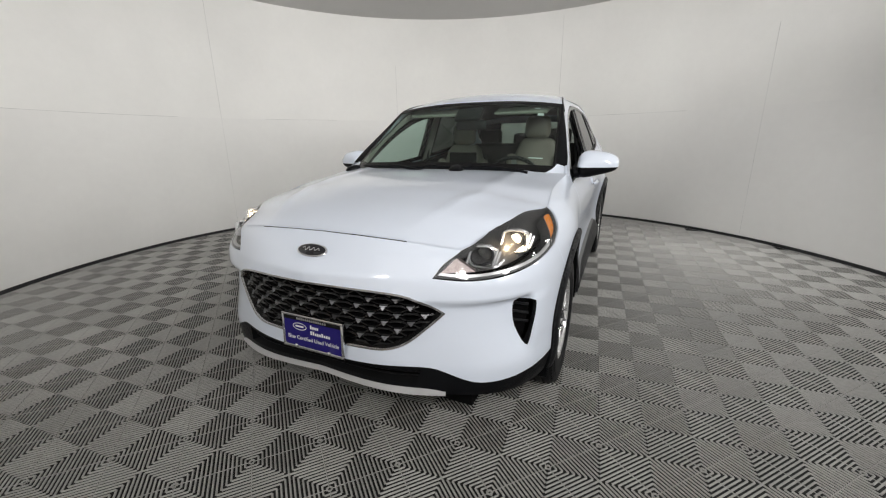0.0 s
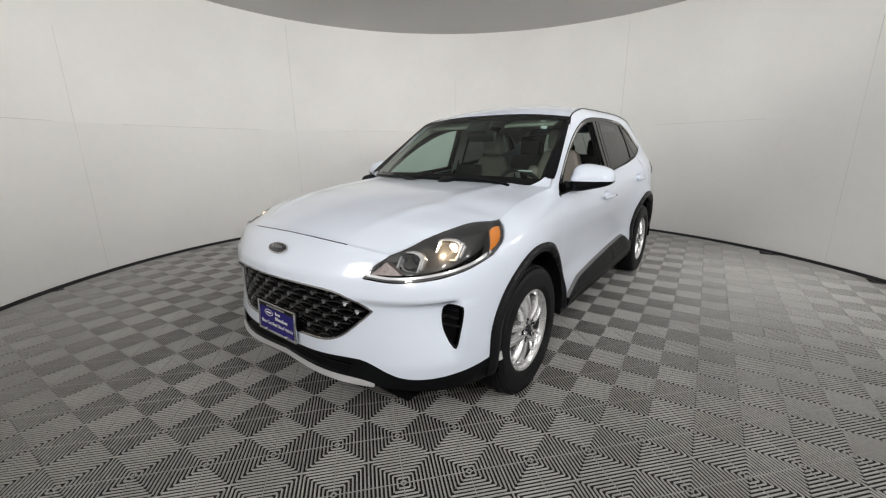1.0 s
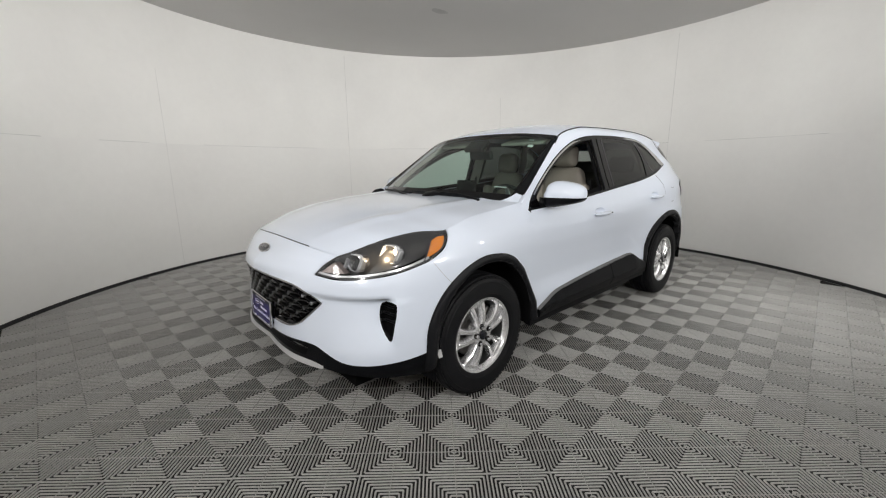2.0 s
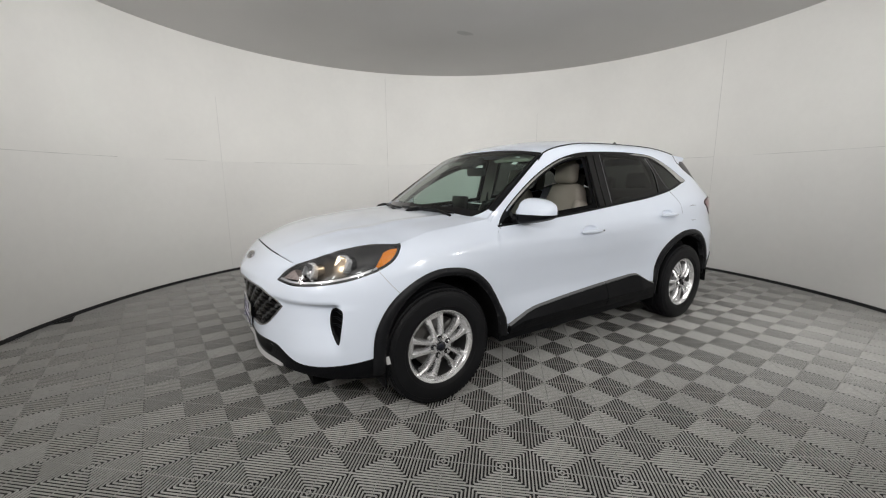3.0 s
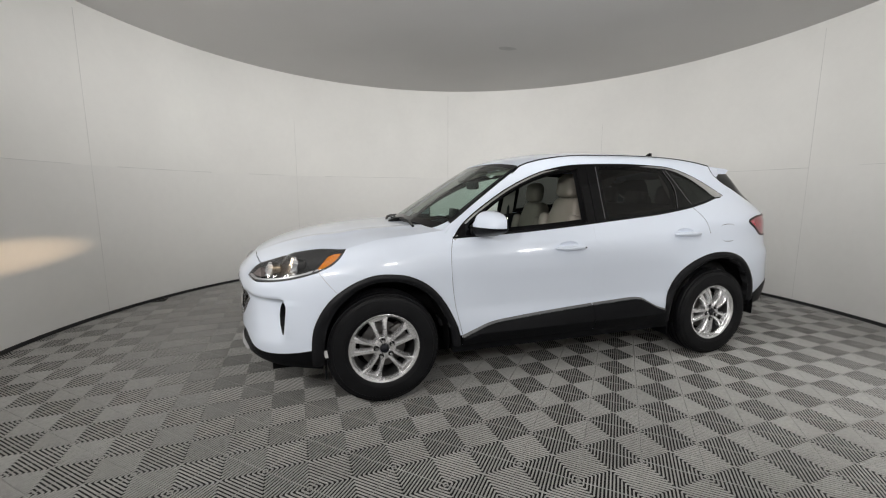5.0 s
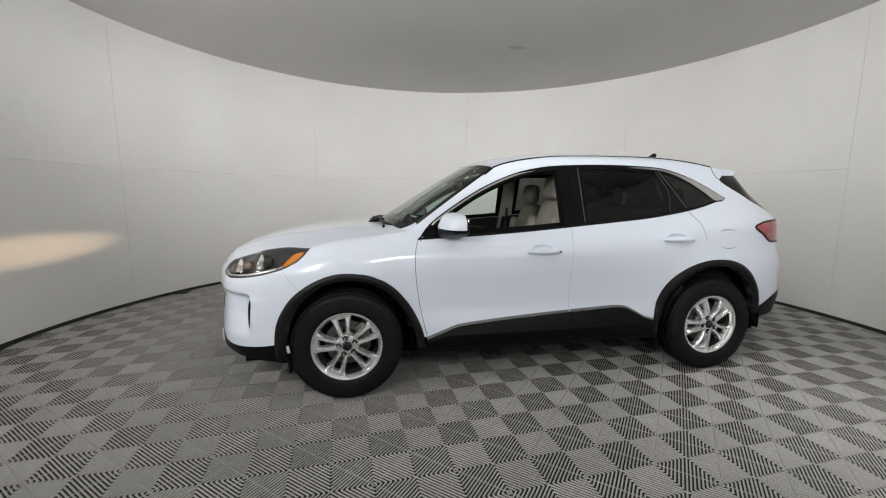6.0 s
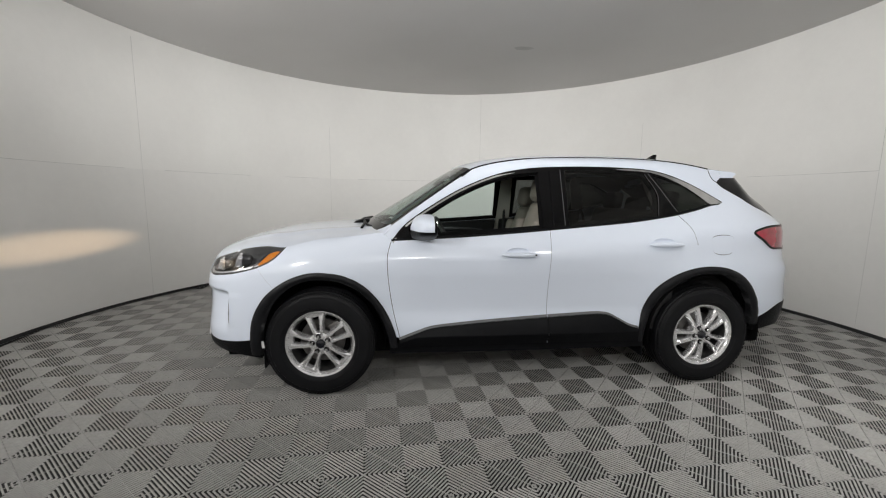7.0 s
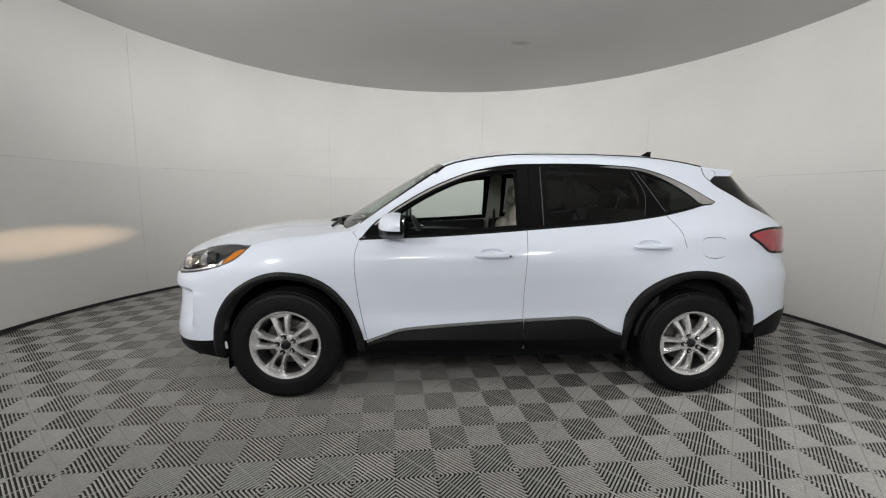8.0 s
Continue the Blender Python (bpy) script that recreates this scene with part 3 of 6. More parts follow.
# doors
door_front = panel("front_door", [outline(X(BELT[:4]), X(DOOR_M), X([DOOR_M[-1], (0.836, 0.33)]), X([(0.836, 0.33), (0.832, 0.395)]), X(DOOR_F[::-1]), gap=G), ellipse(*CUPS[0])], SK, PAINT, car, both=True)
door_rear = panel("rear_door", [outline(X(BELT[3:8]), X(DOOR_R), X([(-1.262, 0.857), (-1.20, 0.845), (-1.07, 0.785), (-0.96, 0.69), (-0.885, 0.55), (-0.862, 0.40)]), X([(-0.862, 0.40), (-0.86, 0.33)]),
                                        X([(-0.86, 0.33), DOOR_M[-1]]), X(DOOR_M[::-1]), gap=G), ellipse(*CUPS[1])], SK, PAINT, car, both=True)
# dark bead that draws the shade in the upper rear door gap
for sgn in (1, -1):
    bm = bmesh.new()
    tube(bm, [Vector((p.x, p.y * sgn, p.z)) for p in [skin_at(*q, -0.0012)[0] for q in run(X(DOOR_R[:3]), 0.03)]], 0.0019, 6)
    part("door_rubber", bm, DARK, car)
# body side in one piece: windscreen pillar, roof rail and rear quarter
TAIL = [(so(-1.715), 1.105), (so(-1.82), 1.138), (so(-1.95), 1.150), (so(-2.08, 0.74), 1.148), (so(-2.13, 0.66), 1.146), (so(-2.135, 0.64), 1.06), (so(-2.12, 0.66), 0.995), (so(-1.98), 0.985), (so(-1.90), 0.992), (so(-1.80), 1.050)]
quarter = outline(X([(0.945, 1.098), (0.75, 1.242), (0.55, 1.382), (0.33, 1.532)]), X(ROOF_EDGE), [(so(-1.60), 1.545), (so(-1.598), 1.503), (so(-1.541), 1.464), (so(-1.718), 1.352), (so(-1.80), 1.304), (so(-2.0), 1.235), (so(-2.13, 0.66), 1.160)], [(so(-2.13, 0.66), 1.160), (so(-2.27, 0.3), 1.12), (S_END, 1.12)], [(S_END, 1.12), (S_END, 0.56)], [(S_END, 0.56), (so(-2.2, 0.6), 0.56), (so(-2.0), 0.565), (so(-1.86), 0.51), (so(-1.765), 0.46)],
                  X([(-1.765, 0.46), (-1.765, 0.50), (-1.72, 0.65), (-1.62, 0.775), (-1.49, 0.845), (-1.34, 0.865), (-1.262, 0.857)]), X(DOOR_R[::-1]), X(BELT[7:]), X(WIN_TOP), X([(0.885, 1.043), (0.915, 1.075), (0.945, 1.098)]), gap=0.0015)
FUEL = outline(X([(-1.36, 1.07), (-1.40, 1.088), (-1.50, 1.088), (-1.535, 1.07), (-1.54, 0.985), (-1.50, 0.955), (-1.40, 0.955), (-1.365, 0.98)]))
body_side = panel("body_side", [quarter, outline(TAIL), FUEL], SK, PAINT, car, both=True)
panel("fuel_flap", [drawn_in(FUEL, 0.004)], SK, PAINT, car, rim=0.008, both=True)
panel("flap_pocket", [drawn_in(FUEL, -0.006)], skin(-0.005), DARK, car, rim=0.001, both=True)
lamp_r = panel("tail_lamp", [outline(TAIL, gap=0.002)], skin(0.004), material("red_lamp_lens", (0.36, 0.004, 0.022), 0.14, coat=1.0, vary=0.2, scale=25), car, both=True, label="red tail lamp with a dark upper edge")

# front bumper cover
GRILLE = [(so(2.18, 0.555), 0.672), (so(2.193, 0.50), 0.708), (so(2.225, 0.425), 0.744), (so(2.25, 0.36), 0.758), (so(2.29, 0.2), 0.768), (0.0, 0.772)]
GRILLE_LOW = [(0.0, 0.512), (so(2.25, 0.2), 0.512), (so(2.235, 0.33), 0.517), (so(2.22, 0.41), 0.545), (so(2.20, 0.485), 0.606), (so(2.18, 0.555), 0.670)]
grille_loop = outline(GRILLE + mirrored(GRILLE)[-2::-1], mirrored(GRILLE_LOW)[::-1] + GRILLE_LOW[1:])
FOG = [(so(1.934), 0.682), (so(1.952), 0.690), (so(1.994), 0.676), (so(2.006), 0.64), (so(2.003), 0.575), (so(1.972), 0.496), (so(1.962), 0.489), (so(1.944), 0.57)]
fog_loop = outline(FOG)
VAL_TOP = [(so(1.79), 0.402), (so(1.90), 0.386), (so(2.06, 0.77), 0.372), (so(2.135, 0.665), 0.384), (so(2.205, 0.525), 0.444), (so(2.23, 0.47), 0.451), (so(2.30, 0.2), 0.442), (0.0, 0.441)]
bumper = outline([*HOOD_FRONT[::-1]], HL_FRONT, HL_LOW[:5], SEAM_F, X([(1.615, 0.727), *ARCH_F[2::-1]]), VAL_TOP,
                 mirrored(VAL_TOP)[::-1], mirrored(X([*ARCH_F[:3], (1.615, 0.727)])), mirrored(SEAM_F)[::-1], mirrored(HL_LOW[:5])[::-1], mirrored(HL_FRONT)[::-1], mirrored(HOOD_FRONT), gap=G)
front_bumper = panel("front_bumper", [bumper, grille_loop, fog_loop, mirrored(fog_loop)], SK, PAINT, car, step=0.016)
VAL_LOW = [(0.0, 0.350), (so(2.30, 0.2), 0.348), (so(2.21, 0.50), 0.340), (so(2.12, 0.69), 0.318), (so(2.03, 0.795), 0.30), (so(1.90), 0.288), (so(1.74), 0.27)]
INTAKE = [(so(2.23, 0.47), 0.438), (so(2.30, 0.2), 0.430), (0.0, 0.429)]
INTAKE_LOW = [(0.0, 0.388), (so(2.30, 0.2), 0.386), (so(2.24, 0.45), 0.380)]
intake_loop = outline(INTAKE + mirrored(INTAKE)[-2::-1], mirrored(INTAKE_LOW)[::-1] + INTAKE_LOW[1:])
panel("lower_valance", [outline(VAL_TOP, mirrored(VAL_TOP)[-2::-1], mirrored(VAL_LOW)[::-1], VAL_LOW[1:]), intake_loop], skin(-0.004), PLASTIC, car, step=0.03, rim=0.05)
STRIP = [(so(2.20, 0.565), 0.345), (so(2.22, 0.50), 0.358), (so(2.30, 0.2), 0.363), (0.0, 0.365)]
STRIP_LOW = [(0.0, 0.344), (so(2.30, 0.2), 0.342), (so(2.22, 0.50), 0.334), (so(2.20, 0.565), 0.333)]
panel("skid_strip", [outline(STRIP + mirrored(STRIP)[-2::-1], mirrored(STRIP_LOW)[::-1] + STRIP_LOW[1:])], skin(0.006), material("silver_lip", (0.66, 0.66, 0.67), 0.4, metal=0.2, vary=0.04, scale=10), car, step=0.03, rim=0.02, label="silver strip under the front bumper")

# bonnet, windscreen and roof are drawn between the two sides
hood_l = [skin_at(s, z)[0] for s, z in X(HOOD_SIDE)[::1] + HL_TOP[1:]]
HK_X = [p.x for p in hood_l]
HK_Y, HK_Z = pchip(HK_X, [p.y for p in hood_l]), pchip(HK_X, [p.z for p in hood_l])
nose = [skin_at(s, z)[0] for s, z in run(HOOD_FRONT, 0.04)]
N_Y = [p.y for p in nose[::-1]]
NOSE_X, NOSE_Z = pchip(N_Y, [p.x for p in nose[::-1]]), pchip(N_Y, [p.z for p in nose[::-1]])
CROWN = pchip([0.85, 1.0, 1.20, 1.45, 1.70, 1.90, 2.00, 2.10, 2.16, nose[-1].x, 2.3], [1.126, 1.125, 1.122, 1.111, 1.088, 1.047, 1.020, 0.983, 0.953, nose[-1].z, 0.90])
Y_FRONT = hood_l[-1].y


def hood_place(u, v):
    """u: 0 at the nose, 1 at the windscreen; v: -1 to 1 across."""
    a = abs(v)
    xe_front = hood_l[-1].x
    yk0 = Y_FRONT
    x_front = NOSE_X(min(a, 1.0) * yk0)
    x_back = 1.115 - 0.170 * a ** 2.2
    t = u
    x = x_front + (x_back - x_front) * t
    xk = xe_front + (hood_l[0].x - xe_front) * t
    yk, zk = HK_Y(xk), HK_Z(xk)
    y = yk * v
    zc = CROWN(x)
    edge = CROWN(xk) - zk
    p = 2.3
    z = zc - edge * a ** p * (1.0)
    bl = max(0.0, 1 - t / 0.16) ** 2
    z += bl * (NOSE_Z(min(a, 1.0) * yk0) - (CROWN(x_front) - (CROWN(xe_front) - HK_Z(xe_front)) * a ** p))
    z += 0.010 * math.exp(-((a - 0.60 - 0.1 * t) / 0.062) ** 2) * min(1, t * 3) * (1 - 0.3 * t)
    return Vector((x, y, z))


HOOD = loft(hood_place)
hood_loop = outline([(0, -1.01), (0, -0.5), (0, 0), (0, 0.5), (0, 1.01)], [(0, 1.01), (0.5, 1.01), (1, 1.01)], [(1, 1.01), (1, 0.5), (1, 0), (1, -0.5), (1, -1.01)], [(1, -1.01), (0.5, -1.01), (0, -1.01)], step=0.03)
bonnet = panel("bonnet", [[(min(max(u, 0.0056), 0.997), max(min(v, 1.002), -1.002)) for u, v in hood_loop]], HOOD, PAINT, car, step=0.04, rim=0.014)

WS = dict(bl=(0.955, 0.735, 1.098), bc=(1.138, 0.0, 1.114), tl=(0.345, 0.660, 1.533), tc=(0.385, 0.0, 1.574))


def screen_place(u, v):
    """u: 0 at the foot, 1 at the roof; v: -1 to 1 across."""
    a = v * v
    b = Vector((WS["bc"][0] + (WS["bl"][0] - WS["bc"][0]) * a ** 1.1, WS["bl"][1] * v, WS["bc"][2] + (WS["bl"][2] - WS["bc"][2]) * a))
    t = Vector((WS["tc"][0] + (WS["tl"][0] - WS["tc"][0]) * a, WS["tl"][1] * v, WS["tc"][2] + (WS["tl"][2] - WS["tc"][2]) * a ** 1.3))
    p = b + (t - b) * u
    bow = 4 * u * (1 - u) * 0.006
    return p + Vector((0.55, 0, 0.83)) * bow


SCREEN = loft(screen_place)
full = outline([(0, -1), (0, 0), (0, 1)], [(0, 1), (1, 1)], [(1, 1), (1, 0), (1, -1)], [(1, -1), (0, -1)], step=0.05)
clear = outline([(0.09, -0.976), (0.10, -0.5), (0.10, 0), (0.10, 0.5), (0.09, 0.976)], [(0.09, 0.976), (0.5, 0.974), (0.94, 0.968)], [(0.94, 0.968), (0.96, 0.5), (0.96, 0), (0.96, -0.5), (0.94, -0.968)], [(0.94, -0.968), (0.5, -0.974), (0.09, -0.976)], step=0.05)
screen = panel("windscreen", [clear], SCREEN, GLASS_SCREEN, car, step=0.06, rim=0.001, label="clear greenish windscreen with a black printed border")
panel("border", [full, clear], SCREEN, GLOSS_BLACK, screen, step=0.06, rim=0.004, label="black printed border")

roof_l = [skin_at(so(x), z)[0] for x, z in ROOF_EDGE]
RX = [p.x for p in roof_l][::-1]
RY, RZ = pchip(RX, [p.y for p in roof_l][::-1]), pchip(RX, [p.z for p in roof_l][::-1])


def roof_place(u, v):
    """u: 0 at the windscreen, 1 at the tail; v: -1 to 1 across."""
    a = v * v
    x0 = WS["tc"][0] + (0.33 - WS["tc"][0]) * a
    x1 = -1.66 + 0.06 * a
    x = x0 + (x1 - x0) * u
    xe = 0.33 + (-1.60 - 0.33) * u
    ye, ze = RY(xe), RZ(xe)
    crown = 0.05 + 0.012 * u
    return Vector((x, ye * v, ze + crown * (1 - abs(v) ** 2.2) - 0.0 * u))


ROOF = loft(roof_place)
roof = panel("roof", [outline([(0, -0.99), (0, 0), (0, 0.99)], [(0, 0.99), (0.5, 0.99), (1, 0.99)], [(1, 0.99), (1, 0), (1, -0.99)], [(1, -0.99), (0.5, -0.99), (0, -0.99)], step=0.04)], ROOF, PAINT, car, step=0.05)

# black mouldings between the windscreen and its pillars
for sgn in (1, -1):
    bm = bmesh.new()
    rows = []
    for k in range(25):
        t = 0.10 + 0.875 * k / 24
        x = 0.945 + (0.33 - 0.945) * t
        z = float(np.interp(-x, [-0.945, -0.75, -0.55, -0.33], [1.098, 1.242, 1.382, 1.532]))
        p, n = SK(so(x), z)
        a, m = SCREEN(t, 0.994)
        b = p - n * 0.004
        mid = (a + b) / 2 + (m + n).normalized() * (0.008 * min(1.0, k / 9) - 0.001)
        rows.append([bm.verts.new((q.x, q.y * sgn, q.z)) for q in (a - m * 0.01, a + m * 0.001, a.lerp(mid, 0.7), mid, b + n * 0.003, p - n * 0.012)])
    for p, q in zip(rows, rows[1:]):
        for j in range(5):
            bm.faces.new((p[j], q[j], q[j + 1], p[j + 1]))
    part("pillar_moulding", bm, PLASTIC, car)

# the body's rounded corners at the foot of the windscreen
corner = outline([(-0.035, 0.87), (0.0, 0.925), (0.032, 0.962), (0.065, 0.986), (0.105, 1.006)], [(0.105, 1.006), (0.09, 1.05), (0.05, 1.085), (-0.035, 1.10)], [(-0.035, 1.09), (-0.035, 0.87)], step=0.02)
panel("pillar_foot", [corner], loft(lambda u, v: screen_place(u, v) + Vector((0.0028, 0, 0.0045))), PAINT, car, step=0.03, rim=0.006, both=True)

# ---- windows and trim of the sides ----
# side glass is one evenly bowed sheet, fitted to the body above the belt
bow_at = [(x, z) for x in np.linspace(0.7, -1.4, 22) for z in np.linspace(1.10, 1.54, 12) if inside(outline(BELT, WIN_TOP), np.array([(x, z)]))[0]]
BOW = np.linalg.lstsq(np.array([(1, z, z * z, x, x * x, x * z) for x, z in bow_at]), np.array([skin_at(so(x), z)[0].y for x, z in bow_at]), rcond=None)[0].tolist()


def glazing(off=0.0):
    """The bowed sheet as a map from (along, height), off metres outside it."""
    k0, k1, k2, k3, k4, k5 = BOW

    def f(u, v):
        x = skin_at(u, v)[0].x
        n = Vector((-(k3 + 2 * k4 * x + k5 * v), 1.0, -(k1 + 2 * k2 * v + k5 * x))).normalized()
        p = Vector((x, k0 + k1 * v + k2 * v * v + k3 * x + k4 * x * x + k5 * x * v, v)) + n * off
        w = min(max((-0.98 - x) / 0.2, 0), 1)
        if w:
            q, m = skin(off)(u, v)
            p, n = p.lerp(q, w), n.lerp(m, w).normalized()
        return p, n
    return f


win_loop = outline(X(BELT), X(WIN_TOP), gap=0.003)
GF = X([(0.735, 1.068), (0.40, 1.086), (0.07, 1.108), (-0.165, 1.128)]), X([(-0.165, 1.128), (-0.163, 1.33), (-0.155, 1.522)]), X([(-0.155, 1.522), (-0.02, 1.508), (0.11, 1.480), (0.26, 1.430), (0.45, 1.340), (0.60, 1.248), (0.72, 1.160), (0.77, 1.115), (0.735, 1.068)])
GR = X([(-0.345, 1.146), (-0.60, 1.170), (-0.80, 1.190), (-1.000, 1.219)]), X([(-1.000, 1.219), (-1.018, 1.37), (-0.94, 1.520)]), X([(-0.94, 1.520), (-0.75, 1.537), (-0.55, 1.543), (-0.345, 1.540)]), X([(-0.345, 1.540), (-0.345, 1.146)])
GQ = X([(-1.165, 1.250), (-1.30, 1.280), (-1.428, 1.312)]), X([(-1.428, 1.312), (-1.335, 1.370), (-1.20, 1.444), (-1.00, 1.518)]), X([(-1.00, 1.518), (-1.09, 1.38), (-1.165, 1.250)])
loops = [outline(*g) for g in (GF, GR, GQ)]
panel("window_frame", [win_loop] + loops, glazing(-0.002), GLOSS_BLACK, car, step=0.05, rim=0.02, both=True, label="gloss black window surround and pillars")
for nm, lp, mt, tx in (("front_door_window", loops[0], GLASS_CLEAR, "clear front door glass"), ("rear_door_window", loops[1], GLASS_TINT, "dark tinted rear door glass"), ("quarter_window", loops[2], GLASS_TINT, "dark tinted quarter glass")):
    if nm == "front_door_window":  # the left one is wound down
        panel(nm, [lp], flipped(glazing(-0.006)), mt, car, step=0.08, rim=0.001, label=tx)
    else:
        panel(nm, [lp], glazing(-0.006), mt, car, step=0.08, rim=0.001, both=True, label=tx)
for lp in loops[:2]:
    panel("window_seal", [drawn_in(lp, -0.012), drawn_in(lp, 0.020)], skin(-0.036), DARK, car, step=0.05, rim=0.012, both=True)
# bright strip along the upper edge of the windows, widening to a fin behind the quarter glass
crest = offset_line(X(WIN_TOP[:0:-1]), 0.0075, -1) + X([(-1.526, 1.319)])
foot = offset_line(X(WIN_TOP[:4:-1]), 0.0190, -1) + X([(-1.003, 1.528), (-1.13, 1.486), (-1.25, 1.428), (-1.345, 1.368), (-1.425, 1.305)])
SATIN = material("satin_bright", (0.58, 0.58, 0.585), 0.20, metal=0.95, vary=0.12, scale=9)
# matte dark line for the shadow gap between bright strip and body
gap_line = X(WIN_TOP[::-1])
panel("strip_seal", [outline(offset_line(gap_line, 0.0005, -1), offset_line(gap_line, 0.012, -1)[::-1], step=0.02)], skin(-0.0035), DARK, car, step=0.05, rim=0.002, both=True)
panel("bright_strip", [outline(crest, X([(-1.526, 1.319), (-1.503, 1.310), (-1.425, 1.303)]), foot[::-1], [foot[0], crest[0]], step=0.02)], skin(0.0005), SATIN, car, step=0.05, rim=0.006, both=True, label="satin bright strip over the windows, ending in a fin")
sill = X(BELT[:10])
panel("belt_strip", [outline(sill, [sill[-1], offset_line(sill, 0.012)[-1]], offset_line(sill, 0.012)[::-1], [offset_line(sill, 0.012)[0], sill[0]], step=0.02)], skin(0.002), PLASTIC, car, step=0.05, rim=0.008, both=True)
line = X([(-0.238, 1.135), (-0.236, 1.33), (-0.235, 1.53)])
panel("pillar_gap", [outline(line, offset_line(line, 0.006)[::-1])], glazing(0.0005), DARK, car, step=0.05, rim=0.003, both=True)
SATIN_DIM = material("satin_dim", (0.10, 0.10, 0.105), 0.35, metal=0.5)
line = X([(-0.318, 1.150), (-0.318, 1.33), (-0.315, 1.535)])
panel("pillar_strip", [outline(line, offset_line(line, 0.004)[::-1])], glazing(0.001), SATIN_DIM, car, step=0.05, rim=0.003, both=True)
line = X([(-1.148, 1.25), (-1.07, 1.38), (-0.972, 1.522)])
panel("pillar_strip", [outline(line, offset_line(line, 0.004)[::-1])], glazing(0.001), SATIN_DIM, car, step=0.05, rim=0.003, both=True)

line = X([(-1.004, 1.222), (-1.021, 1.37), (-0.944, 1.520)])
panel("pillar_strip", [outline(line, offset_line(line, 0.003)[::-1])], glazing(0.001), SATIN_DIM, car, step=0.05, rim=0.003, both=True)

# ---- black cladding ----
IN_F = [(1.725, 0.3), (1.722, 0.4), (1.7, 0.534), (1.628, 0.662), (1.515, 0.758), (1.422, 0.794), (1.33, 0.801), (1.206, 0.78), (1.093, 0.717), (1.002, 0.618), (0.938, 0.503), (0.908, 0.4), (0.897, 0.33)]
OUT_F = [(1.797, 0.30), (1.793, 0.40), (1.774, 0.545), (1.690, 0.692), (1.560, 0.793), (1.43, 0.843), (1.33, 0.850), (1.197, 0.828), (1.063, 0.755), (0.957, 0.635), (0.887, 0.505), (0.854, 0.405), (0.845, 0.33)]
IN_R = [(-0.897, 0.33), (-0.908, 0.42), (-0.943, 0.534), (-1.022, 0.662), (-1.119, 0.744), (-1.227, 0.801), (-1.34, 0.819), (-1.474, 0.8), (-1.576, 0.744), (-1.659, 0.647), (-1.705, 0.523), (-1.71, 0.44)]
OUT_R = [(-0.845, 0.33), (-0.855, 0.405), (-0.878, 0.555), (-0.952, 0.697), (-1.065, 0.793), (-1.20, 0.853), (-1.34, 0.873), (-1.492, 0.853), (-1.627, 0.782), (-1.728, 0.655), (-1.775, 0.50), (-1.78, 0.44)]
# lighter copy of the cladding black: light caught by the arches, put in colour
ARCH = material("arch_plastic_lit", (0.0085, 0.0088, 0.0104), 0.40, vary=0.2, scale=14, bump=0.25, bump_scale=700, spec=0.22)
for nm, a, b in (("wheel_arch_trim", OUT_F, IN_F), ("wheel_arch_trim", OUT_R, IN_R)):
    outer, inner = np.array(run(X(a), 0.012)), np.array(run(X(b), 0.012))

    def rolled(u, v, outer=outer, inner=inner):
        """The trim is rounded across its width and rolls in towards the tyre."""
        do = np.hypot(outer[:, 0] - u, outer[:, 1] - v).min()
        di = np.hypot(inner[:, 0] - u, inner[:, 1] - v).min()
        q = di / (do + di + 1e-6)
        return skin_at(u, v, 0.004 + 0.017 * (1 - abs(2 * q - 1.1) ** 2.2))[0]
    panel(nm, [outline(X(a), X([a[-1], b[-1]]), X(b[::-1]), X([b[0], a[0]]))], loft(rolled, Vector((0, 1, 0))), ARCH, car, step=0.012, rim=0.045, both=True)
GREY_EDGE = material("grey_trim_edge", (0.12, 0.122, 0.125), 0.45, vary=0.1, scale=20)
CL_F = [(0.838, 0.398), (0.72, 0.440), (0.63, 0.468), (0.40, 0.492), (0.07, 0.515), (-0.186, 0.530)]
CL_R = [(-0.195, 0.530), (-0.40, 0.540), (-0.57, 0.546), (-0.64, 0.535), (-0.70, 0.505), (-0.78, 0.462), (-0.852, 0.440)]
